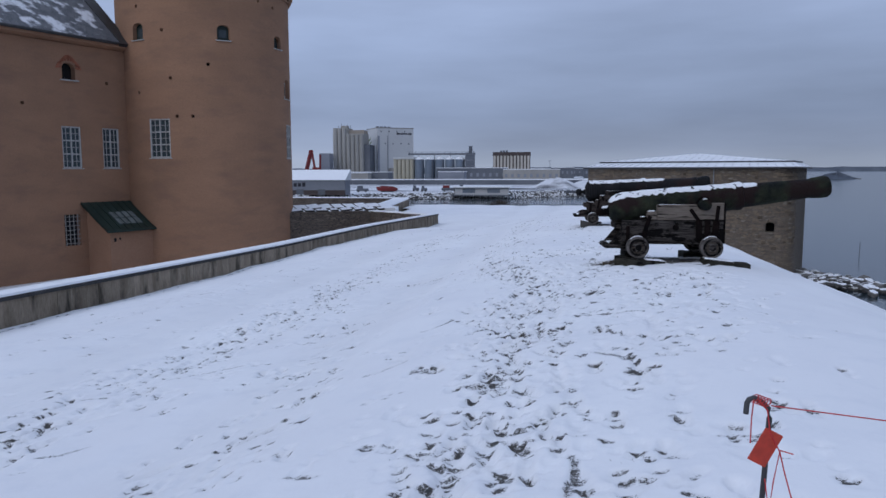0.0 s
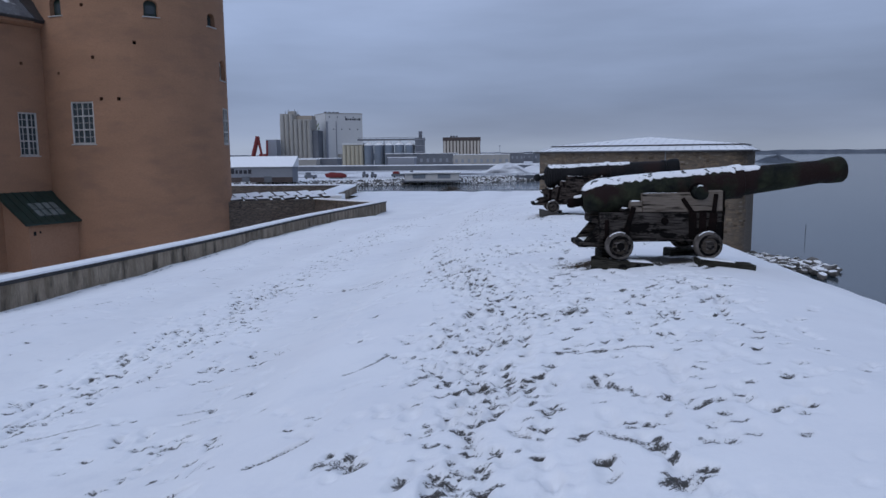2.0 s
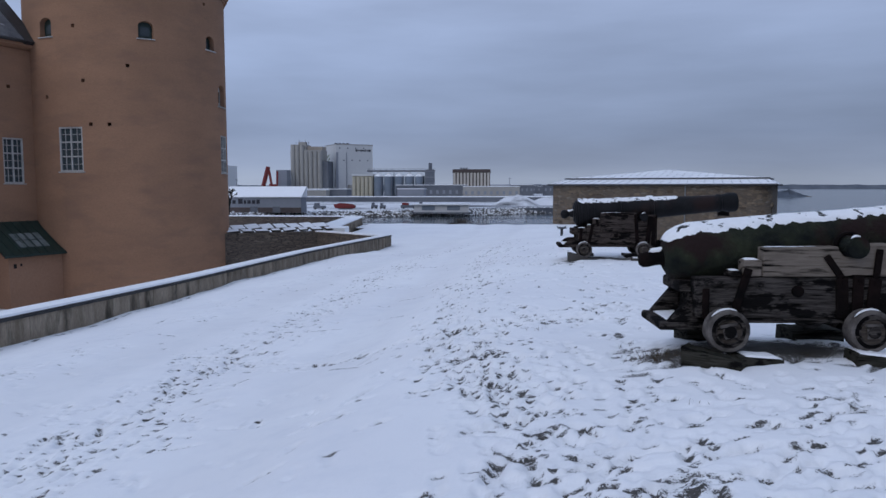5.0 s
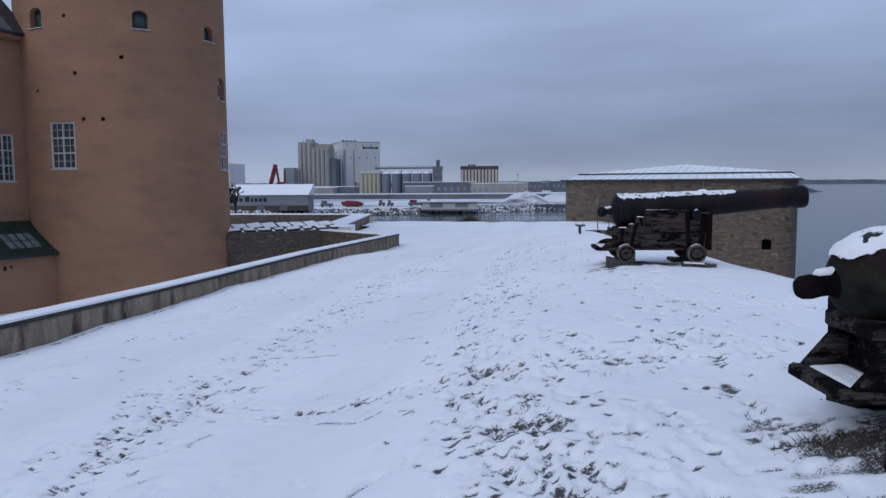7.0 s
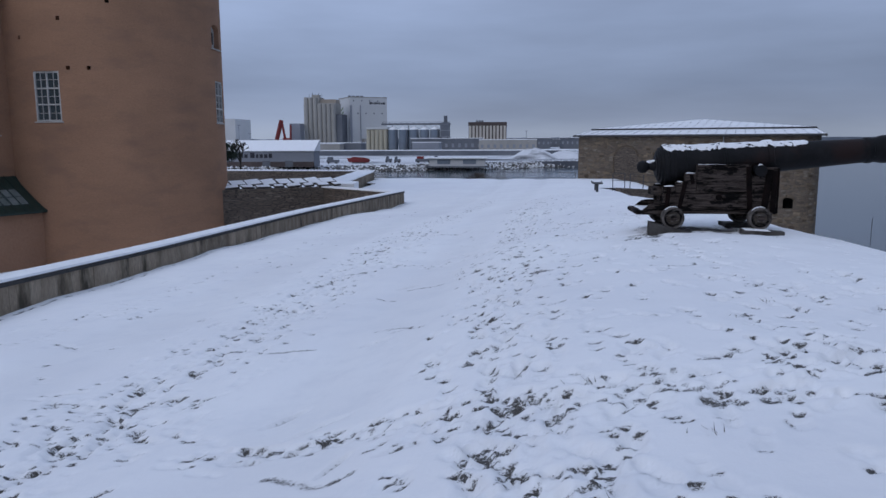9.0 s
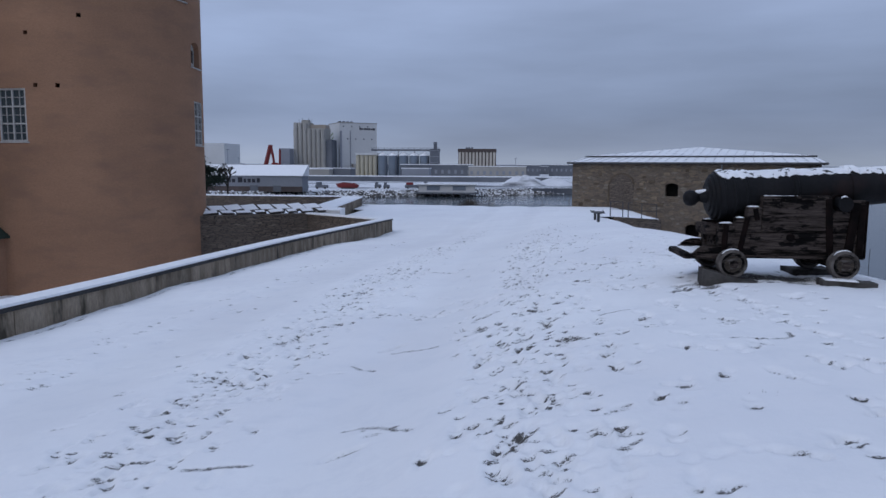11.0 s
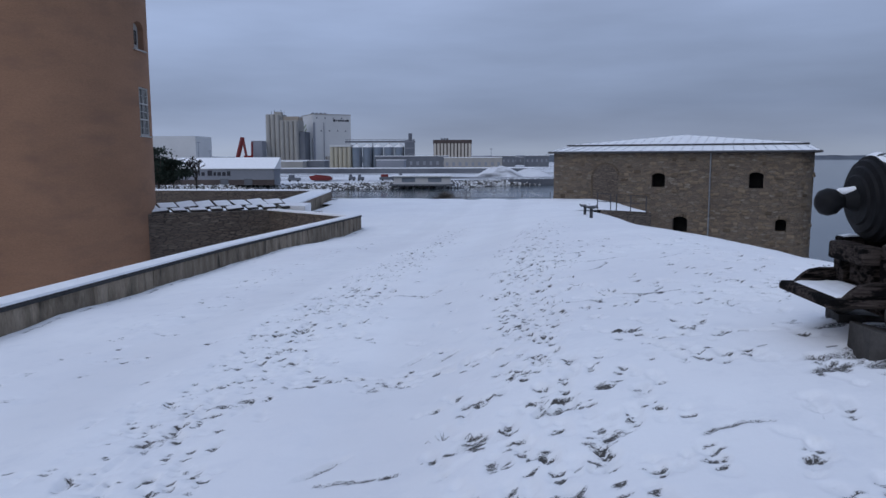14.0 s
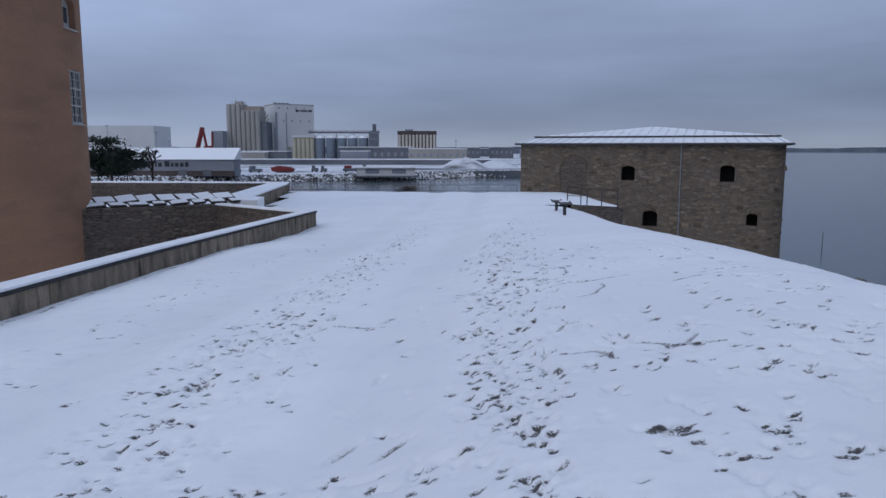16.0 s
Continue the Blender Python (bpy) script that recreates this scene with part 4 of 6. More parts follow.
# ---- the sea fort at the end of the rampart ----
def sea_fort():
    f = thing("sea_fort", pose(-0.16, 76.56, 0, 0, 0, -18.28), "low rubble-stone fort with a shallow snow-dusted metal roof", "fort")
    L, R, D = 20.2, 1.4, 17.0
    turn = R * math.pi / 2

    def on_front(u, v, d=0.0):
        if u < L - 0.35 - R:
            return Vector((u, 0.35 + d, v))
        s = u - (L - 0.35 - R)
        if s < turn:
            a = s / R
            return Vector((L - 0.35 - R + (R - d) * math.sin(a), 0.35 + R - (R - d) * math.cos(a), v))
        return Vector((L - 0.35 - d, 0.35 + R + s - turn, v))

    holes = [(8.34, -1.0, 9.36, 0.1, 0.22), (15.46, -1.0, 16.46, 0.2, 0.22), (17.42, -4.17, 18.17, -3.2, 0.2), (10.05, -4.5, 11.15, -3.27, 0.3), (20.1, -0.9, 20.7, 0.1, 0.2)]
    us = [0.35] + [1 + k for k in range(18)] + [18.45 + turn * k / 8 for k in range(9)] + [18.45 + turn + 3.5 * k for k in range(1, 5)]
    part("wall", wall_with_holes(on_front, us, [-9.6, -6, -3, 0, 1.78], holes, 0.7), FORT, f, "rubble masonry wall with small dark embrasures")
    # near-black block paints the shade behind the embrasures
    part("lining", box(L - 2.4, D - 2.5, 11, pose(L / 2, D / 2 + 0.5, -4)), HOLE_SHADE, f, "near-black core painting the shade inside the fort")
    part("side_wall", box(0.7, D - 0.6, 11.38, pose(0.7, D / 2 + 0.36, -3.91)), FORT, f)
    part("rear_wall", box(L - 1, 0.7, 11.3, pose(L / 2, D, -3.93)), FORT, f)
    # the blocked archway
    arch = [(3.65 + 1.03 - 1.03 * math.cos(math.pi * k / 12), -0.05 + 0.92 * math.sin(math.pi * k / 12)) for k in range(13)]
    part("blocked_archway", prism([(3.65, -3)] + arch + [(5.71, -3)], 0.31, 0.36), LEDGE, f, "blocked-up archway in paler brickwork")
    ring = bmesh.new()
    for k in range(12):
        (x0, z0), (x1, z1) = arch[k], arch[k + 1]
        box(math.hypot(x1 - x0, z1 - z0) - 0.02, 0.12, 0.13, pose((x0 + x1) / 2, 0.31, (z0 + z1) / 2, 0, -math.degrees(math.atan2(z1 - z0, x1 - x0)), 0), 0.01, ring)
    for k in range(7):
        box(0.13, 0.12, 0.4, pose(3.6, 0.31, -0.28 - 0.42 * k), 0.01, ring)
    part("arch_ring", ring, FORT_STONE, f)
    for u0, v0, u1, v1, rise in holes[:5]:
        n = 7
        for k in range(n):
            a = radians(25 + 130 * (k + 0.5) / n)
            p = on_front((u0 + u1) / 2 - (u1 - u0) * 0.62 * math.cos(a), v1 - rise - 0.12 + 0.5 * math.sin(a) * (u1 - u0), -0.01)
            part("arch_stone", box(0.16, 0.16, 0.26, None, 0.015), FORT_STONE, f, m=pose(p.x, p.y + 0.05, p.z, 0, 90 - math.degrees(a), 0))
    # roof: a skirt, a step, a shallow hipped top
    e, zt = 1.8, 2.28
    skirt, top = bmesh.new(), bmesh.new()
    o = [(0, 0), (L, 0), (L, D), (0, D)]
    i1 = [(0.95, 2.4), (L - 0.75, 2.4), (L - 0.75, D - 2.4), (0.95, D - 2.4)]
    va, vb = [skirt.verts.new((x, y, e)) for x, y in o], [skirt.verts.new((x, y, zt)) for x, y in i1]
    for k in range(4):
        skirt.faces.new((va[k], va[(k + 1) % 4], vb[(k + 1) % 4], vb[k]))
    skirt.faces.new(va[::-1])
    part("lower_roof", skirt, ROOF_SNOW, f, "sheet-metal roof skirt under thin snow")
    va = [top.verts.new((x, y, zt + 0.12)) for x, y in i1]
    apex = top.verts.new((L / 2 - 0.2, D / 2, 3.3))
    for k in range(4):
        top.faces.new((va[k], va[(k + 1) % 4], apex))
    part("upper_roof", top, ROOF_SNOW, f, "shallow hipped metal roof under thin snow")
    lip = bmesh.new()
    for k in range(4):
        (x0, y0), (x1, y1) = i1[k], i1[(k + 1) % 4]
        tube([(x0, y0, zt + 0.08), (x1, y1, zt + 0.08)], 0.07, 6, lip)
    part("roof_step", lip, DARK_METAL, f, "dark flashing between the roof levels")
    for k in range(26):
        x = 0.4 + k * (L - 0.8) / 25
        xi = 0.95 + (x / L) * (L - 1.7)
        part("seam", tube([(x, 0.02, e + 0.03), (xi, 2.35, zt + 0.03)], 0.014, 4), PIPE_ZINC, f)
        s = (xi - 0.95) / (L - 1.7)
        reach = 1 - abs(2 * s - 1)
        y1 = 2.4 + (D / 2 - 2.4) * reach
        if reach > 0.06:
            part("seam", tube([(xi, 2.42, zt + 0.15), (xi, y1, zt + 0.15 + (3.3 - zt - 0.12) * reach)], 0.013, 4), PIPE_ZINC, f)
    part("gutter", tube([(-0.05, -0.04, e - 0.04), (L + 0.05, -0.04, e - 0.04), (L + 0.05, D, e - 0.04)], 0.085, 8), DARK_METAL, f, "dark gutter along the eaves")
    part("downpipe", tube([(12.7, 0.26, 1.72), (12.72, 0.26, -6.5)], 0.055, 8), PIPE_ZINC, f, "grey zinc downpipe")
    # picked-out blocks in the upper courses and loose ones among the rubble
    rng = random.Random(21)
    base = part("stone", box(0.52, 0.08, 0.26, None, 0.03), FORT_STONE, f, m=pose(7.2, 0.34, 0.2))
    spots = []
    for _ in range(900):
        u, v = rng.uniform(0.8, 20.3), rng.uniform(-6.2, 1.3)
        if rng.random() < (0.25 if v > -1.6 else 0.12) + (0.35 if u > 16.4 else 0):
            if any(h[0] - 0.35 < u < h[2] + 0.35 and h[1] - 0.2 < v < h[3] + 0.35 for h in holes) or 3.2 < u < 6.1 and v > -3 or abs(u - 12.7) < 0.35:
                continue
            if any(abs(u - a) < 0.5 and abs(v - b) < 0.25 for a, b in spots):
                continue
            spots.append((u, v))
    for u, v in spots[:280]:
        p, q = on_front(u, v, 0.0), on_front(u + 0.05, v, 0.0)
        m = pose(p.x, p.y, p.z, 0, rng.uniform(-4, 4), math.degrees(math.atan2(q.y - p.y, q.x - p.x)))
        again(base, f, m @ Matrix.Diagonal((rng.uniform(0.55, 1.25), 1, rng.uniform(0.6, 1.25), 1)))


sea_fort()

# the ramp down to the fort's door, with its kerb walls and rails
stone_wall("wall_ramp", (2.4, 55.7), (4.9, 56.9), (-1.62, -2.55), -5, 0.3, "low retaining wall of the ramp by the fort", LEDGE, cap=False)
stone_wall("wall_ramp_back", (2.45, 58.05), (5.45, 59.65), (-1.7, -1.95), -5, 0.3, "stone retaining wall behind the ramp", LEDGE, cap=False)

def ramp_terrace():
    """The snow bank between the ramp's back wall and the foot of the fort."""
    bm = bmesh.new()
    near = [(-1.5, 56.6, -1.66), (2.45, 58.35, -1.71), (4.0, 59.15, -1.84), (5.45, 59.95, -1.96)]
    far = [(-0.6, 77.0, -2.1), (3.4, 75.7, -2.02), (5.3, 75.1, -2.3), (7.2, 74.5, -2.92)]
    rows = []
    for k in range(13):
        t = k / 12
        rows.append([bm.verts.new(Vector(a).lerp(Vector(b), t) + Vector((0, 0, 0.05 * math.sin(t * 9 + c) * math.sin(math.pi * t)))) for c, (a, b) in enumerate(zip(near, far))])
    for a, b in zip(rows, rows[1:]):
        for k in range(3):
            bm.faces.new((a[k], a[k + 1], b[k + 1], b[k]))
    edge = [r[-1] for r in rows]
    low = [bm.verts.new((v.co.x, v.co.y, -5.5)) for v in edge]
    for k in range(12):
        bm.faces.new((edge[k], low[k], low[k + 1], edge[k + 1]))
    tagged(part("terrace_ramp", bm, SNOW), "small snowy bank between the ramp and the fort", "terrace", kind="structure")


ramp_terrace()



def railing(name, pts, label, height=0.95, group=""):
    r = thing(name, pose(*pts[0]), label, "railing", group)
    o = Vector(pts[0])
    p = [Vector(q) - o for q in pts]
    for q in p:
        part("post", tube([q - Vector((0, 0, 0.3)), q + Vector((0, 0, height))], 0.03, 6), DARK_METAL, r)
    for h in (height, height * 0.5):
        part("rail", tube([q + Vector((0, 0, h)) for q in p], 0.018, 6), DARK_METAL, r)


railing("railing", [(3.3, 59.0, -1.78), (4.2, 59.5, -1.86), (5.2, 60.1, -1.95)], "dark iron railing beside the fort's ramp")
railing("railing", [(2.15, 58.6, -1.7), (2.95, 58.95, -1.75)], "short dark iron railing by the fort")
railing("fence", [(-19.5 + 2.45 * k, 79.2 + 0.1 * math.sin(k), -2.62 + 0.03 * math.sin(2 * k)) for k in range(9)], "thin iron fence along the rampart's far edge", 0.98)


def info_board(x, y, turn):
    z = float(ground_height(x, y))
    b = thing("info_board", pose(x, y, z, 0, 0, turn), "small black lectern-shaped information board", "sign", "information boards")
    part("post", box(0.11, 0.07, 0.52, pose(0, 0, 0.14), 0.006), DARK_METAL, b)
    part("bracket", box(0.24, 0.2, 0.03, pose(0, -0.02, 0.4, 14, 0, 0), 0.004), DARK_METAL, b)
    part("panel", box(0.44, 0.34, 0.04, pose(0, -0.03, 0.44, 14, 0, 0), 0.006), DARK_METAL, b)
    part("snow", box(0.34, 0.14, 0.014, pose(0, 0.06, 0.487, 14, 0, 0), 0.006), SNOW, b)


info_board(0.36, 42.6, 8)
info_board(0.5, 47.2, 8)


def bush(x, y, z, r, label):
    b = thing("bush", pose(x, y, z), label, "bush")
    rng = random.Random(8)
    bm = bmesh.new()
    for _ in range(420):
        a, e = rng.uniform(0, 6.28), rng.uniform(0.05, 1.5)
        d = Vector((math.cos(a) * math.cos(e) * 1.5, math.sin(a) * math.cos(e), math.sin(e)))
        s = d * r * rng.uniform(0.0, 0.4)
        t = d * r * rng.uniform(0.75, 1.05) + Vector((rng.uniform(-0.1, 0.1), rng.uniform(-0.1, 0.1), rng.uniform(-0.05, 0.1)))
        tube([s, (s + t) / 2 + Vector((0, 0, 0.06)), t], [0.02, 0.014, 0.006], 3, bm, caps=False)
    part("branches", bm, BARK, b)


bush(-9.2, 79.6, -2.7, 1.05, "leafless brown bush at the rampart's edge")


# ---- the guns ----
def lathe(profile, n=28):
    """A turned body along +x from (x, radius) pairs."""
    bm = bmesh.new()
    rings = []
    for x, r in profile:
        rings.append([bm.verts.new((x, r * math.cos(2 * math.pi * k / n), r * math.sin(2 * math.pi * k / n))) for k in range(n)])
    for a, b in zip(rings, rings[1:]):
        for k in range(n):
            bm.faces.new((a[k], a[(k + 1) % n], b[(k + 1) % n], b[k]))
    bm.faces.new(rings[0][::-1])
    bm.faces.new(rings[-1])
    bmesh.ops.recalc_face_normals(bm, faces=bm.faces)
    return bm


def barrel_radius(profile, x):
    return float(np.interp(x, [p[0] for p in profile], [p[1] for p in profile]))


def snow_on_barrel(profile, x0, x1, seed, half=52, thick=0.009):
    """A snow ridge lying on the barrel, its lower edge ragged."""
    rng = random.Random(seed)
    bm = bmesh.new()
    rows = []
    n = 170
    prof = sorted(profile)
    for i in range(n + 1):
        x = x0 + (x1 - x0) * i / n
        end = min(1, min(i, n - i) / 3 + 0.05)
        r = max(barrel_radius(prof, x + dx) for dx in (-0.02, 0, 0.02))
        h0, h1 = [half * (0.82 + 0.25 * noise.noise((x * 5, seed, q)) + 0.2 * noise.noise((x * 17, seed, q + 3)) + 0.1 * noise.noise((x * 45, seed, q + 5))) for q in (0, 9)]
        row = []
        for k in range(13):
            s = k / 6 - 1
            a = radians(90 + (h0 if s < 0 else h1) * s * (0.6 + 0.4 * end))
            lift = (0.008 + thick * (1 - s * s) ** 0.6 * (0.8 + 0.5 * noise.noise((x * 7, s * 2, seed)))) * end if abs(s) < 1 else -0.004
            row.append(bm.verts.new((x, -(r + lift) * math.cos(a), (r + lift) * math.sin(a))))
        rows.append(row)
    for a, b in zip(rows, rows[1:]):
        for k in range(12):
            bm.faces.new((a[k], b[k], b[k + 1], a[k + 1]))
    bmesh.ops.recalc_face_normals(bm, faces=bm.faces)
    return bm


def snow_patch(x0, x1, y0, y1, z, seed, thick=0.014):
    """A thin uneven lid of snow on a flat ledge."""
    rng = random.Random(seed)
    bm = bmesh.new()
    n = max(4, int((x1 - x0) / 0.025))
    rows = []
    for i in range(n + 1):
        x = x0 + (x1 - x0) * i / n
        e0, e1 = y0 + rng.uniform(0, 0.012), y1 - rng.uniform(0, 0.012)
        h = thick * rng.uniform(0.7, 1.2) if 0 < i < n else 0.003
        rows.append([bm.verts.new(c) for c in ((x, e0, z - 0.002), (x, e0 + 0.008, z + h * 0.8), (x, (e0 + e1) / 2, z + h), (x, e1 - 0.008, z + h * 0.8), (x, e1, z - 0.002))])
    for p, q in zip(rows, rows[1:]):
        for k in range(4):
            bm.faces.new((p[k], q[k], q[k + 1], p[k + 1]))
    bmesh.ops.recalc_face_normals(bm, faces=bm.faces)
    return bm


def truck_wheel(g, x, s, r, seed):
    """One solid timber truck with its tyre, hub and linchpin; s is the side."""
    w = part("wheel", tube([(0, -0.055, 0), (0, 0.055, 0)], r - 0.012, 36), TIMBER, g, m=pose(x, s * 0.455, r, 0, 9 * s + 11 * x, 0))
    tyre = bmesh.new()
    outer = [[((rr + 0.003 * noise.noise((k * 0.9, seed, y * 9))) * math.cos(2 * math.pi * k / 36), y, (rr + 0.003 * noise.noise((k * 0.9, seed, y * 9))) * math.sin(2 * math.pi * k / 36)) for k in range(36)]
             for rr, y in ((r - 0.03, -0.062), (r - 0.006, -0.064), (r, -0.055), (r, 0.055), (r - 0.006, 0.064), (r - 0.03, 0.062))]
    rings = [[tyre.verts.new(c) for c in ring] for ring in outer]
    for q in range(6):
        for k in range(36):
            tyre.faces.new((rings[q][k], rings[q][(k + 1) % 36], rings[(q + 1) % 6][(k + 1) % 36], rings[(q + 1) % 6][k]))
    bmesh.ops.recalc_face_normals(tyre, faces=tyre.faces)
    part("tyre", tyre, WORN_IRON, w, "worn grey tyre")
    part("hub", tube([(0, -0.068, 0), (0, 0.068, 0)], 0.088, 24), HUB_WOOD, w)
    part("hub_plate", box(0.09, 0.022, 0.08, pose(0, s * 0.076, -0.008), 0.006), WORN_IRON, w)
    part("linchpin", box(0.125, 0.016, 0.022, pose(0, s * 0.086, 0.05, 0, 4, 0), 0.003), WORN_IRON, w)
    part("inner_ring", tube([(0.092 * math.cos(a), s * 0.064, 0.092 * math.sin(a)) for a in [2 * math.pi * q / 24 for q in range(25)]], 0.006, 5), TIMBER, w)
    lid = tube([((r + 0.003) * math.cos(radians(a)), s * 0.03, r + (r + 0.003) * math.sin(radians(a))) for a in range(66, 139, 8)], [0.002, 0.007, 0.009, 0.01, 0.009, 0.01, 0.009, 0.008, 0.006, 0.002], 6)
    part("wheel_snow", lid, SNOW, g, m=pose(x, s * 0.455, 0))


def gun(m, label, barrel, elevation, trunnion, drop, wheels, knob, cheeks, tail, woods, iron, snow, seed):
    """A ship's gun on a four-wheeled truck carriage; local +x to the muzzle, the wheels' foot at the origin."""
    g = thing("cannon", m, label, "cannon", "guns on the rampart")
    tx, tz = trunnion
    b = part("barrel", lathe(barrel, 40), iron, g, smooth=True, m=pose(tx, 0, tz, 0, -elevation, 0))
    # near-black plug paints the shade in the bore
    part("bore", tube([(barrel[-1][0] - 0.35, 0, 0), (barrel[-1][0] + 0.004, 0, 0)], 0.075, 20), HOLE_SHADE, b)
    part("trunnion", tube([(0, -0.44, -drop), (0, 0.44, -drop)], 0.08, 20), iron, b)
    for s in (-1, 1):
        part("trunnion_snow", tube([(0.06 * math.cos(radians(a)), s * 0.405, -drop + 0.083 * math.sin(radians(a))) for a in (50, 70, 90, 110, 130)], [0.003, 0.011, 0.014, 0.011, 0.003], 6), SNOW, b)
    part("cascabel", lathe(knob, 20), IRON_RUST if drop < 0.1 else iron, b, smooth=True)
    (kx0, kr0), (kx1, kr1) = knob[-3], knob[-1]
    part("knob_snow", lathe([(kx0 - 0.02, 0.004), (kx0, 0.024), ((kx0 + kx1) / 2, 0.026), (kx1 - 0.01, 0.03), (kx1 + 0.02, 0.005)], 10), SNOW, b, smooth=True, m=pose(0, 0, max(kr0, 0.05) + 0.004))
    part("snow", snow_on_barrel(barrel, *snow, seed), PATCHY_SNOW, b, "snow lying along the barrel", smooth=True)
    tz -= drop
    rear, front, wr = wheels
    xa, xb, zl, zs, stairs, z_front, straps, ring = cheeks
    upper, lower = woods
    low = stairs[0]
    for s in (-1, 1):
        y0, y1 = (-0.36, -0.24) if s < 0 else (0.24, 0.36)
        part("bottom_rail", prism([(xa, zl), (xb, zl), (xb, zl + 0.035), (xa, zl + 0.035)], y0 - 0.004, y1 + 0.004, None, 0.006), lower, g)
        part("lower_plank", prism([(low[0] + 0.012, zl + 0.039), (xb, zl + 0.039), (xb - 0.004, zs - 0.004), (low[0], zs - 0.003)], y0, y1, None, 0.01), lower, g)
        # the stepped rear blocks, then the upper plank with the trunnion's seat
        for (x0, zt), (x1, _) in zip(stairs[:-1], stairs[1:]):
            if zt > zs:
                part("step_block", prism([(x0, zs + 0.003), (x1 - 0.003, zs + 0.003), (x1 - 0.004, zt), (x0 + 0.003, zt - 0.004)], y0 + 0.004, y1 - 0.004, None, 0.008), upper if x0 > stairs[1][0] + 0.001 else lower, g)
            part("step_snow", snow_patch(x0 + 0.015, x1 - 0.02, y0 + 0.012, y1 - 0.012, zt - 0.003, seed + int(x0 * 100)), SNOW, g)
        x0, zt = stairs[-1]
        part("upper_plank", prism([(x0, zs + 0.003), (xb, zs + 0.003), (xb - 0.004, z_front), (tx + 0.1, z_front - 0.004), (tx + 0.09, tz - 0.03), (tx + 0.05, tz - 0.075), (tx - 0.05, tz - 0.075), (tx - 0.09, tz - 0.03), (tx - 0.1, zt + 0.008), (x0 + 0.004, zt)], y0 + 0.002, y1 - 0.002, None, 0.008), upper, g)
        part("step_snow", snow_patch(x0 + 0.02, tx - 0.14, y0 + 0.03, y1 - 0.015, zt - 0.002, seed + 31, 0.008), SNOW, g)
        yo = y0 - 0.012 if s < 0 else y1 + 0.012
        for px, pz, qx, qz, wd in straps:
            ln = math.hypot(qx - px, qz - pz)
            part("strap", box(ln, 0.02, wd, pose((px + qx) / 2, yo, (pz + qz) / 2, 0, -math.degrees(math.atan2(qz - pz, qx - px)), 0), 0.005), IRON_RUST, g)
            for f in (0.12, 0.88):
                part("bolt", tube([(px + (qx - px) * f, yo - 0.006 * s, pz + (qz - pz) * f), (px + (qx - px) * f, yo + 0.02 * s, pz + (qz - pz) * f)], 0.013, 8), IRON_RUST, g)
        part("cap_square", tube([(tx + 0.095 * math.cos(radians(180 - 20 * k)), (y0 + y1) / 2, tz + 0.005 + 0.095 * math.sin(radians(20 * k))) for k in range(10)], 0.016, 6), IRON_RUST, g)
        part("ring_bolt", tube([(ring[0], yo + 0.014 * s, ring[1]), (ring[0], yo - 0.02 * s, ring[1])], 0.042, 16), IRON_RUST, g)
        part("front_band", box(0.02, 0.126, z_front - zl - 0.02, pose(xb + 0.008, (y0 + y1) / 2, (z_front + zl) / 2), 0.004), IRON_RUST, g)
    part("bed", box(xb - rear, 0.474, 0.09, pose((xb + rear) / 2, 0, zl + 0.07), 0.01), lower, g)
    part("transom", box(0.1, 0.472, 0.34, pose(xb - 0.1, 0, zl + 0.3), 0.01), lower, g)
    # the tail: a blunt plank floor between two low side boards, a cross beam over it
    t0, wt, zb, shape, beam = tail
    bed = part("tail_bed", prism([(t0, zb), (rear + 0.02, zb), (rear + 0.02, zb + 0.06), (t0 + 0.012, zb + 0.06), (t0, zb + 0.045)], -wt, wt, None, 0.008), lower, g, "blunt tail plank with a worn edge")
    part("tail_snow", snow_patch(t0 + 0.075, low[0] + 0.05, -wt + 0.07, wt - 0.07, zb + 0.06, seed + 5, 0.016), SNOW, bed)
    for s in (-1, 1):
        part("tail_cheek", prism([(t0 + shape[0], zb + 0.061)] + [(t0 + px, zb + 0.06 + pz) for px, pz in shape[1]] + [(low[0] + 0.06, zb + 0.06 + shape[1][-1][1]), (low[0] + 0.06, zb + 0.061)], *sorted((s * (wt - 0.065), s * (wt - 0.003))), None, 0.006), lower, g)
    bx, bw, bz0, bz1 = beam
    part("cross_beam", box(bw, 0.46, bz1 - bz0, pose(bx, 0, (bz0 + bz1) / 2), 0.012), lower, g)
    part("quoin_block", box(0.3, 0.3, bz0 - zb - 0.1, pose(bx + 0.2, 0, (bz0 + zb + 0.1) / 2), 0.012), lower, g)
    for x in (rear, front):
        part("axle", box(0.14, 0.76, 0.13, pose(x, 0, wr + 0.015), 0.012), lower, g)
        for s in (-1, 1):
            part("axle_arm", tube([(x, s * 0.38, wr), (x, s * 0.55, wr)], 0.045, 12), lower, g)
            truck_wheel(g, x, s, wr, seed + x * 3 + s)
    return g


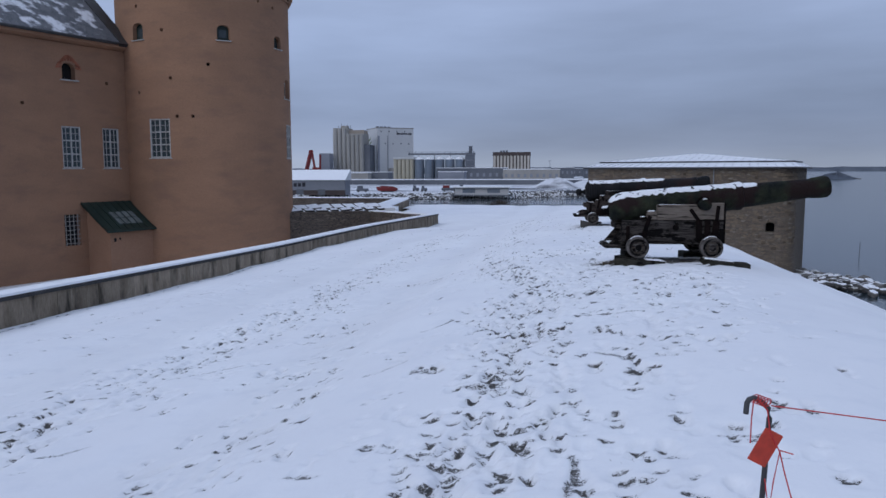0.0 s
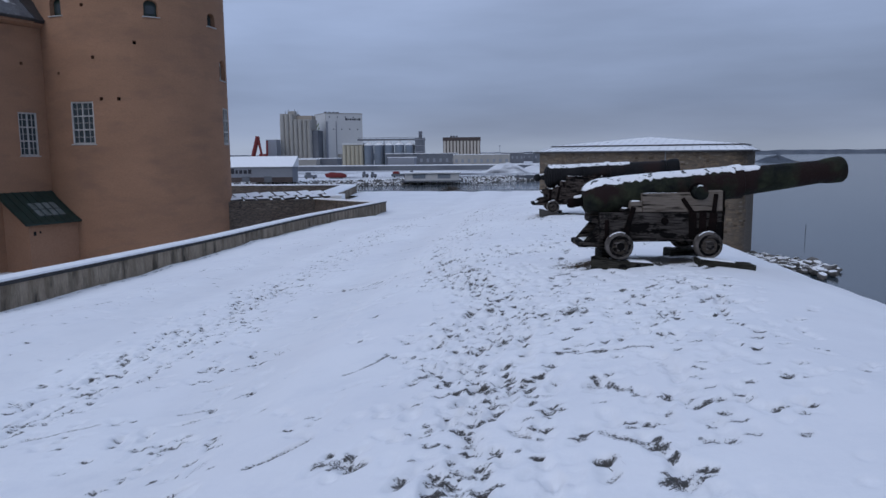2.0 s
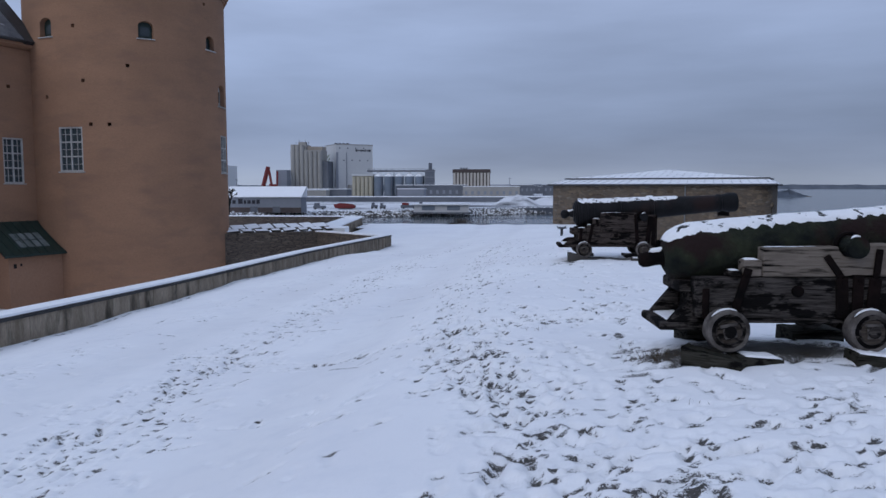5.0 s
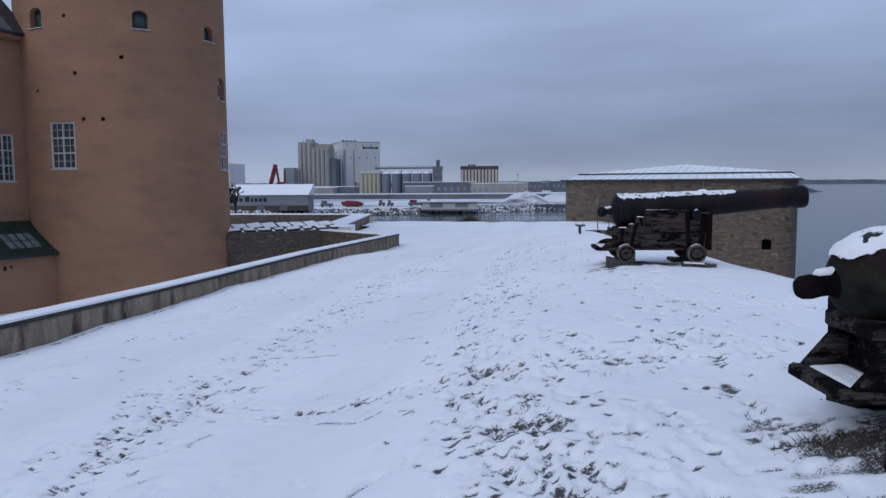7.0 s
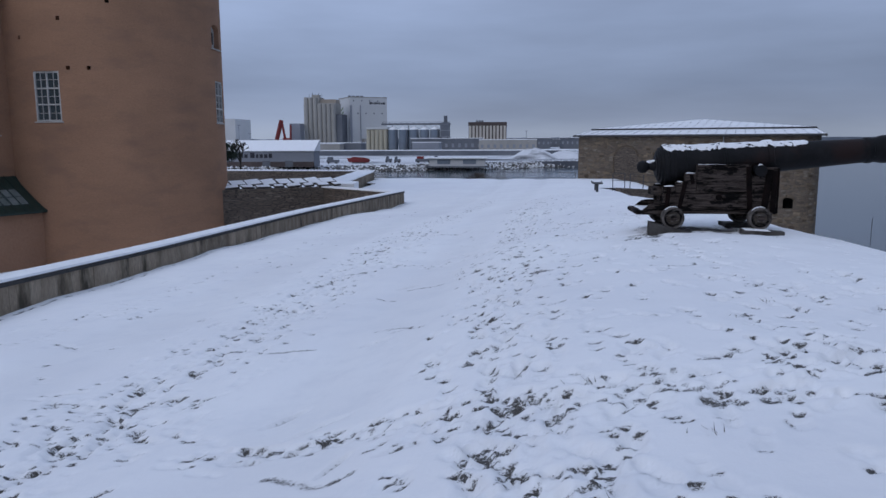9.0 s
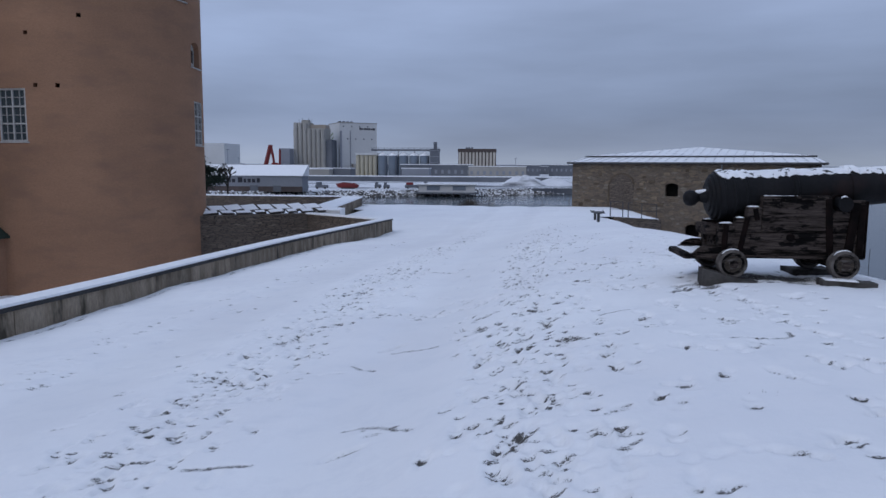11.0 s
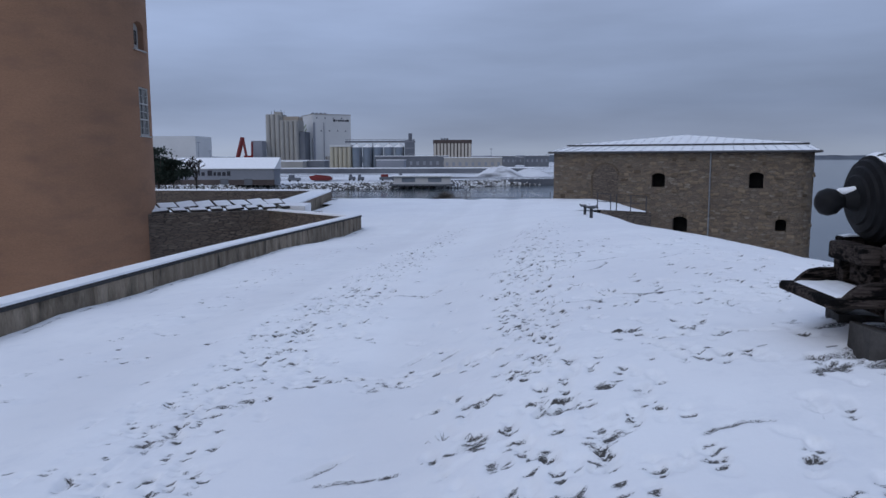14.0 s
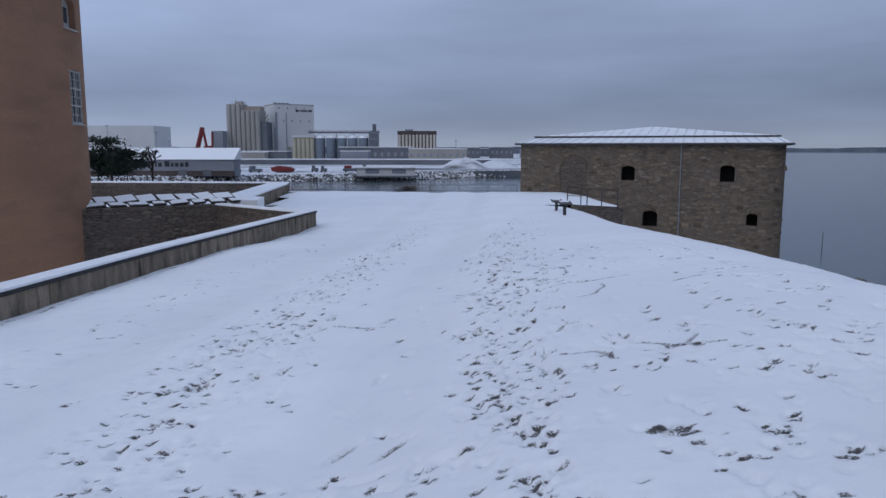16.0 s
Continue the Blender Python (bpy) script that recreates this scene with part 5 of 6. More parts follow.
BARREL_1 = [(-1.31, 0.02), (-1.305, 0.09), (-1.28, 0.14), (-1.22, 0.195), (-1.15, 0.224), (-1.06, 0.24), (-0.7, 0.236), (-0.35, 0.225), (0.0, 0.206), (0.3, 0.196), (0.5, 0.192), (0.55, 0.2), (0.6, 0.2), (0.62, 0.172), (1.2, 0.153), (1.58, 0.138), (1.64, 0.15), (1.72, 0.157), (1.82, 0.158), (1.85, 0.14)]
KNOB_1 = [(-1.494, 0.015), (-1.488, 0.042), (-1.465, 0.058), (-1.42, 0.062), (-1.385, 0.056), (-1.33, 0.055), (-1.27, 0.11)]
BARREL_2 = [(-1.345, 0.02), (-1.34, 0.16), (-1.325, 0.17), (-1.315, 0.215), (-1.295, 0.225), (-1.285, 0.258), (-1.255, 0.266), (-1.245, 0.288), (-1.19, 0.29), (-1.18, 0.272), (-1.11, 0.27), (-1.1, 0.28), (-1.07, 0.28), (-1.06, 0.266), (-0.98, 0.262), (-0.97, 0.271), (-0.94, 0.271), (-0.93, 0.258), (-0.45, 0.244), (-0.44, 0.255), (-0.4, 0.255), (-0.39, 0.24),
            (0.17, 0.222), (0.18, 0.238), (0.25, 0.238), (0.26, 0.214), (0.95, 0.188), (1.52, 0.166), (1.54, 0.182), (1.6, 0.182), (1.61, 0.165), (1.68, 0.175), (1.76, 0.194), (1.88, 0.194), (1.92, 0.18)]
KNOB_2 = [(-1.597, 0.012), (-1.59, 0.045), (-1.565, 0.078), (-1.52, 0.093), (-1.475, 0.085), (-1.445, 0.06), (-1.42, 0.046), (-1.33, 0.085)]
GUN_1, GUN_2 = pose(1.31, 11.211, 0.38, 0, 0, 6.8), pose(0.867, 20.353, 0.18, 0, 0, 3.9)
gun(GUN_1, "old mossy iron cannon on a worn timber truck carriage with snow", BARREL_1, 6.7, (0.41, 0.797), 0.037, (-0.534, 0.497, 0.156), KNOB_1,
    (-0.6, 0.695, 0.189, 0.535, [(-0.74, 0.478), (-0.49, 0.584), (-0.386, 0.664), (-0.243, 0.755)], 0.785,
     [(-0.35, 0.6, -0.455, 0.24, 0.06), (0.215, 0.695, 0.335, 0.53, 0.05), (0.335, 0.53, 0.35, 0.23, 0.09), (0.605, 0.745, 0.585, 0.53, 0.05), (0.585, 0.53, 0.56, 0.23, 0.09), (0.46, 0.55, 0.455, 0.23, 0.08), (-0.66, 0.45, -0.66, 0.23, 0.05)], (0.015, 0.43)),
    (-0.97, 0.285, 0.118, (0.06, [(0.23, 0.205)]), (-0.75, 0.13, 0.4, 0.485)), (TIMBER_BARE, TIMBER), IRON_GREEN, (-1.295, 0.85), 4)
gun(GUN_2, "black ringed iron cannon on a brown timber truck carriage with snow", BARREL_2, 4.3, (0.547, 0.956), 0.152, (-0.612, 0.558, 0.154), KNOB_2,
    (-0.72, 0.815, 0.2, 0.487, [(-0.734, 0.584), (-0.557, 0.646), (-0.436, 0.767), (-0.276, 0.885)], 0.848,
     [(-0.66, 0.57, -0.68, 0.25, 0.06), (-0.435, 0.65, -0.51, 0.26, 0.055), (-0.36, 0.75, -0.33, 0.62, 0.05), (0.41, 0.86, 0.45, 0.26, 0.07), (0.7, 0.82, 0.64, 0.26, 0.09), (0.77, 0.8, 0.755, 0.24, 0.07)], (0.027, 0.434)),
    (-1.1, 0.38, 0.188, (0.1, [(0.15, 0.05), (0.2, 0.085), (0.28, 0.1)]), (-0.77, 0.13, 0.44, 0.56)), (TIMBER_BROWN, TIMBER_BROWN), IRON_BLACK, (-1.24, 0.76), 9)


def worn_block(name, m, top, base, material, label, category, snow=None, seed=1):
    """A squared block with broken edges: its top and base outlines as (length, width, height) at the near and far end."""
    (x0, x1, y0, y1, z0, z1) = top
    rng = random.Random(seed)
    bm = bmesh.new()
    nx, ny = 7, 3
    grid = [[[bm.verts.new((x0 + (x1 - x0) * i / nx + rng.uniform(-0.008, 0.008), y0 + (y1 - y0) * j / ny + rng.uniform(-0.006, 0.006), (base if k == 0 else z0 + (z1 - z0) * i / nx + rng.uniform(-0.006, 0.004)))) for j in range(ny + 1)] for i in range(nx + 1)] for k in range(2)]
    for i in range(nx):
        for j in range(ny):
            bm.faces.new((grid[1][i][j], grid[1][i + 1][j], grid[1][i + 1][j + 1], grid[1][i][j + 1]))
        for j in (0, ny):
            bm.faces.new((grid[0][i][j], grid[0][i + 1][j], grid[1][i + 1][j], grid[1][i][j]))
    for i in (0, nx):
        for j in range(ny):
            bm.faces.new((grid[0][i][j], grid[0][i][j + 1], grid[1][i][j + 1], grid[1][i][j]))
    bmesh.ops.recalc_face_normals(bm, faces=bm.faces)
    ob = tagged(part(name, bm, material, m=m), label, category, "blocks under the gun wheels")
    if snow:
        sx0, sx1 = snow
        f0, f1 = (sx0 - x0) / (x1 - x0), (sx1 - x0) / (x1 - x0)
        part("snow", snow_patch(sx0, sx1, y0 + 0.01, y1 - 0.02, 0, seed + 3, 0.018), SNOW, ob, m=pose(sx0, 0, z0 + (z1 - z0) * f0 + 0.003, 0, -math.degrees(math.atan2((z1 - z0) * (f1 - f0), sx1 - sx0)), 0) @ pose(-sx0, 0, 0))


OAK = "old rotting timber baulk under the cannon's wheels"
worn_block("timber_baulk", GUN_1 @ pose(-0.70, -0.46, 0, 0, 0, -38), (-0.14, 0.3, -0.07, 0.07, 0.03, -0.035), -0.3, MOSSY_OAK, "mossy rotting oak baulk slanting under the cannon's wheel", "timber", None, 2)
worn_block("timber_baulk", GUN_1 @ pose(-0.42, -0.5, 0, 0, 0, 4), (-0.08, 0.26, -0.1, 0.1, -0.012, -0.04), -0.3, MOSSY_OAK, OAK, "timber", (-0.02, 0.25), 3)
worn_block("timber_baulk", GUN_1 @ pose(0.66, -0.52, 0, 0, 2, -4), (-0.3, 0.34, -0.1, 0.12, 0.0, -0.05), -0.32, MOSSY_OAK, "snow-dusted oak baulk under the cannon's wheel", "timber", (-0.28, 0.12), 4)
worn_block("timber_baulk", GUN_1 @ pose(0.5, 0.46, 0, 0, 0, 3), (-0.2, 0.24, -0.14, 0.16, 0.0, 0.0), -0.34, MOSSY_OAK, OAK, "timber", None, 5)
worn_block("timber_baulk", GUN_1 @ pose(-0.48, 0.46, 0, 0, 0, 5), (-0.1, 0.2, -0.14, 0.16, 0.0, 0.0), -0.34, MOSSY_OAK, OAK, "timber", None, 6)
SLAB = "grey stone block under the cannon's wheels"
worn_block("stone_block", GUN_2 @ pose(-0.62, -0.44, 0, 0, 0, -3), (-0.31, 0.3, -0.15, 0.14, 0.1, -0.045), -0.32, BLOCK_STONE, "sloping grey concrete block under the cannon's wheel", "stone block", None, 7)
worn_block("stone_block", GUN_2 @ pose(0.56, 0.46, 0, 0, 0, 4), (-0.24, 0.26, -0.16, 0.16, 0.0, 0.0), -0.34, BLOCK_STONE, SLAB, "stone block", None, 8)
worn_block("stone_block", GUN_2 @ pose(-0.5, 0.46, 0, 0, 0, -4), (-0.16, 0.2, -0.14, 0.14, 0.0, 0.0), -0.34, BLOCK_STONE, SLAB, "stone block", None, 9)
worn_block("stone_block", GUN_2 @ pose(0.58, -0.5, 0, 0, 0, -6), (-0.26, 0.28, -0.12, 0.13, 0.0, -0.02), -0.3, BLOCK_STONE, SLAB, "stone block", (-0.24, 0.1), 10)


# ---- the stake with its red tag and cord ----
def stake():
    s = thing("marker_stake", pose(0.672, 2.39, float(ground_height(0.672, 2.39))), "black hooked iron stake with red tag and cord in the snow", "stake")
    h = 0.93 - float(ground_height(0.672, 2.39))
    part("rod", tube([(-0.015, 0, -0.25), (-0.01, 0, h * 0.5), (0.0, 0, h - 0.06), (-0.004, 0, h - 0.03), (-0.02, 0, h - 0.012), (-0.05, 0, h + 0.003), (-0.062, 0, h - 0.003), (-0.068, 0, h - 0.015), (-0.07, 0, h - 0.05)], 0.0085, 10), DARK_METAL, s, smooth=True)
    part("tag", box(0.062, 0.003, 0.115, pose(-0.012, -0.016, h - 0.15, 0, 27, 8), 0.001), RED_TAG, s, "plain red plastic tag")
    for pts in ([(-0.05, -0.008, h), (-0.055, -0.012, h - 0.06), (-0.056, -0.012, h - 0.14)],
                [(-0.04, -0.01, h + 0.003), (-0.01, -0.014, h - 0.03), (0.0, -0.016, h - 0.1), (0.03, -0.02, h - 0.16), (0.015, -0.02, h - 0.26), (0.006, -0.02, h - 0.36), (-0.01, -0.02, h - 0.25)],
                [(0.03, -0.02, h - 0.16), (0.045, -0.02, h - 0.22), (0.09, -0.03, h - 0.38)],
                [(0.03, -0.02, h - 0.155), (0.07, -0.02, h - 0.165)]):
        part("cord", tube(pts, 0.0022, 5), RED_CORD, s)
    for k in range(5):
        part("knot", tube([(-0.045 + 0.009 * k + 0.0115 * math.cos(a), 0.0115 * math.sin(a), h + 0.001 - 0.003 * k + 0.0115 * math.sin(a + 1)) for a in [0.8 * q for q in range(9)]], 0.002, 5), RED_CORD, s)
    part("barrier_cord", tube([(0.004, 0, h - 0.02), (0.5, 0.05, h - 0.075), (1.2, 0.1, h - 0.14), (2.6, 0.2, h - 0.2)], 0.0022, 5), RED_CORD, s, "red cord stretched from the stake")


stake()


# ---- shore, far harbour, horizon ----
def mound(name, x, y, z, rx, ry, h, material, label, category, seed, kind="", bumps=0.3, n=26):
    bm = bmesh.new()
    rows = []
    for j in range(9):
        t = j / 8
        rows.append([bm.verts.new((x + rx * (1 - t) * (1 + 0.15 * noise.noise((math.cos(6.283 * k / n) * 2, math.sin(6.283 * k / n) * 2, seed))) * math.cos(6.283 * k / n),
                                   y + ry * (1 - t) * math.sin(6.283 * k / n),
                                   z + h * math.sin(t * 1.57) * (1 + bumps * noise.noise((math.cos(6.283 * k / n) * 2.5, math.sin(6.283 * k / n) * 2.5 + t * 2, seed + 7))))) for k in range(n)])
    for a, b in zip(rows, rows[1:]):
        for k in range(n):
            bm.faces.new((a[k], a[(k + 1) % n], b[(k + 1) % n], b[k]))
    return tagged(part(name, bm, material, smooth=True), label, category, kind=kind)


HARBOUR = pose(-2.25, 17.58, 0, 0, 0, 3.58)
QUAY = -7.0


def land():
    bm = bmesh.new()
    shore = [(-700, 120), (-110, 190), (-92, 214), (-60, 232), (-30, 246), (-8, 252), (12, 275), (42, 292), (70, 330), (140, 620), (170, 900), (160, 2600), (-2600, 2600), (-2600, 120)]
    top = [bm.verts.new((x, y + 5 if i < 9 else y, QUAY)) for i, (x, y) in enumerate(shore)]
    low = [bm.verts.new((x, y, SEA - 0.5)) for x, y in shore]
    bm.faces.new(top)
    for i in range(len(shore)):
        j = (i + 1) % len(shore)
        bm.faces.new((low[i], low[j], top[j], top[i]))
    bmesh.ops.recalc_face_normals(bm, faces=bm.faces)
    tagged(part("ground_harbour", bm, HARBOUR_SNOW, m=HARBOUR), "snow-covered harbour land across the water", "snowy ground", kind="structure")
    rng = random.Random(31)
    for name, lo, hi, count, mt, label in (("shore_rocks", 2, 8, 3000, SHORE, "dark rocks along the harbour shore, dusted with snow"), ("shore_snow", 2, 8, 1500, SNOW, "snow lying among the shore rocks")):
        bm = bmesh.new()
        for _ in range(count):
            k = rng.randrange(1, 8)
            (x0, y0), (x1, y1) = shore[k], shore[k + 1]
            t = rng.random()
            s = rng.uniform(0.2, 0.55)
            q = rng.random()
            mm = pose(x0 + (x1 - x0) * t, y0 + (y1 - y0) * t - 1 + 5.5 * q, SEA + 2.2 * q - 0.1 + (0.2 if mt is SNOW else 0), rng.uniform(-25, 25), rng.uniform(-25, 25), rng.uniform(0, 180))
            box(s * 1.5, s, s * 0.7, mm, s * 0.15, bm)
        ob = tagged(part(name, bm, mt, m=HARBOUR), label, "rocks", kind="stuff")


land()


def building(name, u0, u1, d, depth, z0, z1, material, label, category="building", roof_snow=True):
    b = thing(name, HARBOUR @ pose((u0 + u1) / 2, d + depth / 2, z0), label, category)
    part("wall", box(u1 - u0, depth, z1 - z0, pose(0, 0, (z1 - z0) / 2)), material, b)
    if roof_snow:
        part("roof", box(u1 - u0 + 0.4, depth + 0.4, 0.4, pose(0, 0, z1 - z0 + 0.2)), ROOF_SNOW, b)
    return b


def harbour():
    # the long shed with its snowy roof
    s = thing("warehouse", HARBOUR @ pose(-95, 225, QUAY), "long grey warehouse with a snow-covered roof and dark lettering", "warehouse")
    part("wall", box(60, 7, 5.2, pose(0, 3.5, 2.6)), FAR_GREY, s)
    part("plinth", box(60.1, 0.3, 1.7, pose(0, -0.1, 0.85)), FAR_BROWN, s, "brown lower wall")
    gable = bmesh.new()
    prism([(-0.4, 5.3), (6.5, 8.75), (7.2, 8.75), (7.2, 5.1), (-0.4, 5.1)], -30.3, 30.3, gable)
    place(gable, pose(0, 0, 0, 0, 0, 90) @ Matrix.Diagonal((1, -1, 1, 1)))
    bmesh.ops.recalc_face_normals(gable, faces=gable.faces)
    part("roof", gable, SNOW, s, "snow-covered low gable roof")
    x = 0.2
    for w, h in ((1.5, 1.7), (1.1, 1.2), (0.5, 1.7), (0.5, 1.7), (0.5, 1.7), (1.1, 1.2), (0, 0), (1.5, 1.7), (0.8, 1.2), (1.1, 1.2), (1.1, 1.2), (1.1, 1.4)):
        if w:
            part("letter_bar", box(w, 0.08, h, pose(x + w / 2, -0.06, 2.95 + h / 2)), BLACK_LETTER, s)
        x += w + 0.45
    for k in range(2):
        part("door", box(2.6, 0.1, 2.0, pose(14 + k * 7.7, -0.3, 1.0)), FAR_DARK, s)
    building("hall", -345, -258, 650, 40, QUAY, 22, FAR_WHITE, "large pale windowless hall", roof_snow=False)
    # concrete silo tower
    t = thing("silo_tower", HARBOUR @ pose(-136, 510, QUAY), "tall ribbed concrete grain silo tower", "silo")
    part("core", box(23, 16, 35, pose(-1.5, 0, 17.5)), FAR_CONCRETE, t)
    part("head", box(11, 14, 39, pose(-7.5, 0, 19.5)), FAR_CONCRETE, t)
    part("cap", box(5, 6, 41, pose(-6, 0, 20.5)), FAR_CONCRETE, t)
    for k in range(7):
        part("rib", tube([(-11.2 + 3.25 * k, -8, 0), (-11.2 + 3.25 * k, -8, 34.0 if k > 2 else 38.5)], 1.6, 14), FAR_CONCRETE, t, smooth=True)
    part("dark_flank", box(4.4, 16, 27, pose(11.9, 1, 13.5)), FAR_DARK, t)
    part("upper_storey", box(12, 12, 3.2, pose(3.5, 1, 36)), FAR_BEIGE, t, "beige top storey")
    for k in range(5):
        part("mast", tube([(-11 + 2.3 * k, 0, 39), (-11 + 2.3 * k, 0, 41.5 + (k % 2))], 0.15, 5), FAR_DARK, t)
    # pale mill building
    w = thing("mill_building", HARBOUR @ pose(-119, 516, QUAY, 0, 0, 30), "tall pale mill building with small dark openings", "building")
    part("wall", box(28.6, 28, 39.6, pose(14.3, 14, 19.8)), FAR_WHITE, w)
    part("parapet", box(29, 28.4, 0.6, pose(14.3, 14, 39.8)), FAR_CONCRETE, w)
    for k in range(4):
        part("roof_unit", box(1.8, 2, 1.1, pose(2 + 3 * k, 6, 40.6)), FAR_DARK, w)
    for k in range(7):
        part("sign_bar", box(1.1 if k % 3 else 1.7, 0.1, 1.1 if k % 2 else 1.6, pose(16 + 1.7 * k, -0.06, 35.6)), BLACK_LETTER, w)
    for k in range(2):
        part("emblem", box(0.1, 8.0 - 2 * k, 1.3, pose(-0.06, 20 - 2 * k, 31.5 - 2.6 * k, -22, 0, 0)), FAR_MOSS, w, "slanted green emblem bar")
    for k in range(8):
        part("window", box(0.9, 0.1, 1.0, pose(3 + 3.1 * k, -0.06, 37.2 - (k % 2) * 9)), FAR_DARK, w)
    # grey strip paints the shade along the mill's corner
    part("corner_shadow_gap", box(1.6, 0.2, 34, pose(0.9, -0.12, 17)), FAR_GREY, w, "grey strip painting the shade at the corner")
    part("pipe", tube([(8, -0.3, 0), (8, -0.3, 34)], 0.3, 6), FAR_GREY, w)
    part("side_stair", box(6, 3, 10, pose(12, -1.6, 5)), FAR_CONCRETE, w)
    # cream silos, steel silos, gantry, elevator
    c = thing("cream_silos", HARBOUR @ pose(-91, 473, QUAY), "row of cream concrete silos", "silo")
    part("core", box(14, 9, 16, pose(0, 4, 8)), FAR_YELLOW, c)
    for k in range(5):
        part("silo", tube([(-5.7 + 2.85 * k, -0.6, 0), (-5.7 + 2.85 * k, -0.6, 15.2)], 1.38, 14), FAR_YELLOW, c, smooth=True)
    part("deck", box(14.6, 10, 1.4, pose(0, 3.6, 16.6)), FAR_WHITE, c)
    steel = None
    for k in range(5):
        m = HARBOUR @ pose(-80.4 + 7.0 * k, 474, QUAY)
        if steel is None:
            steel = thing("steel_silo", m, "blue-grey corrugated steel silo with a snowy cone roof", "silo", "steel silos")
            part("drum", tube([(0, 0, 0), (0, 0, 15.6)], 3.3, 24), FAR_STEEL, steel, smooth=True)
            part("cone", tube([(0, 0, 15.6), (0, 0, 17.6)], [3.4, 0.5], 24), ROOF_SNOW, steel)
            part("ladder", box(0.5, 0.2, 15, pose(2.2, -2.6, 8)), FAR_DARK, steel)
            for q in range(4):
                part("hoop", tube([(0, 0, 3 + 3.5 * q), (0, 0, 3.15 + 3.5 * q)], 3.36, 24), FAR_STEEL, steel)
        else:
            copy_thing(steel, m)
    gt = thing("conveyor_gantry", HARBOUR @ pose(-65, 474, 11.6), "dark conveyor gantry over the silos", "gantry")
    part("beam", box(46, 2, 1.2, pose(0, 0, 0.6)), FAR_DARK, gt)
    part("rail", box(46, 0.2, 0.2, pose(0, -1, 2.0)), FAR_DARK, gt)
    for k in range(12):
        part("strut", box(0.25, 0.25, 2.0, pose(-22 + 4 * k, 0, 1.1)), FAR_DARK, gt)
    for k in range(4):
        part("leg", box(0.4, 0.4, 18.6, pose(-16.5 + 11 * k, 4.2, -9.3)), FAR_DARK, gt)
    el = building("elevator_tower", -48.5, -42.5, 470, 6, QUAY, 13, FAR_DARK, "dark steel elevator tower", "tower", False)
    part("head", box(2.2, 2.5, 5, pose(0.4, 0, 22)), FAR_DARK, el)
    for k in range(5):
        part("platform", box(6.6, 6.6, 0.3, pose(0, 0, 4 * k + 3)), FAR_GREY, el)
    # low works
    for u0, u1, d, z1, mt, lab in ((-130, -95, 440, 0.0, FAR_DARK, "low dark shed by the harbour"), (-126, -106, 430, -0.5, FAR_CONCRETE, "low concrete harbour store"), (-66, -20, 455, 2.6, FAR_DARK, "long low dark harbour shed"), (-22, 14, 450, 1.6, FAR_CONCRETE, "pale low store with a sloping end"),
                                   (-140, 30, 400, -4.3, FAR_DARK, "long low dark quay shed"), (-60, -44, 420, 0.2, FAR_GREY, "low grey shed by the harbour"), (12.5, 34.5, 700, 3.3, FAR_DARK, "dark square block far off"), (44, 66.5, 700, 3.6, FAR_DARK, "dark square block far off"),
                                   (-8, 4, 640, 2, FAR_GREY, "small pale far building"), (80, 120, 760, 1.0, FAR_GREY, "small pale far building"), (-40, 60, 900, 2.5, FAR_DARK, "low dark buildings far off")):
        b = building("low_building", u0, u1, d, 14, QUAY, z1, mt, lab)
        n = int((u1 - u0) / 4) if d > 410 and z1 > 0.5 else 0
        for k in range(min(n, 16)):
            part("window", box(1.6, 0.1, (z1 - QUAY) * 0.25, pose(-(u1 - u0) / 2 + (k + 0.5) * (u1 - u0) / min(n, 16), -7.06, (z1 - QUAY) * 0.55)), FAR_GREY if mt is not FAR_GREY else FAR_DARK, b)
    # striped storage block
    st = thing("striped_building", HARBOUR @ pose(-19.4, 530, QUAY), "cream and brown striped block with a dark brown top", "building")
    part("core", box(27, 20, 18.8, pose(0, 0, 9.4)), FAR_BROWN, st)
    part("top_band", box(27.6, 20.6, 2.6, pose(0, 0, 20.1)), FAR_BROWN, st)
    for k in range(11):
        part("stripe", box(1.55, 0.8, 18.8, pose(-12.4 + 2.48 * k, -10.2, 9.4)), FAR_CREAM, st)
    for k in range(3):
        part("roof_unit", box(1.4, 1.4, 1.6, pose(-8 + 2 * k, 0, 22)), FAR_DARK, st)
    # red crane
    cr_ = thing("harbour_crane", HARBOUR @ pose(-158, 480, QUAY), "red harbour crane with a folded jib", "crane")
    part("jib", tube([(-4.5, 0, 8), (-0.5, 0, 22.5)], 1.5, 6), FAR_RED, cr_)
    part("jib", tube([(-0.5, 0, 22.5), (1.8, 0, 9)], 0.9, 5), FAR_RED, cr_)
    part("mast", tube([(5.5, 0, 8), (5.8, 0, 19.5)], 0.8, 5), FAR_RED, cr_)
    part("cabin", box(5, 4, 5, pose(3, 0, 8)), FAR_RED, cr_)
    part("portal", box(8, 5, 6, pose(0, 0, 3)), FAR_DARK, cr_)
    building("grey_block", -156, -148.5, 490, 10, QUAY, 13.5, FAR_GREY, "plain grey block beside the crane", roof_snow=False)
    # lamp masts
    for u, d, h in ((-185, 470, 19), (-196, 520, 14), (-258, 560, 26), (10, 620, 16)):
        lm = thing("lamp_mast", HARBOUR @ pose(u, d, QUAY), "thin tall harbour light mast", "lamp mast", "harbour masts")
        part("mast", tube([(0, 0, 0), (0, 0, h)], 0.22, 5), FAR_GREY, lm)
        part("head", box(2.2, 0.5, 0.5, pose(0, 0, h)), FAR_GREY, lm)
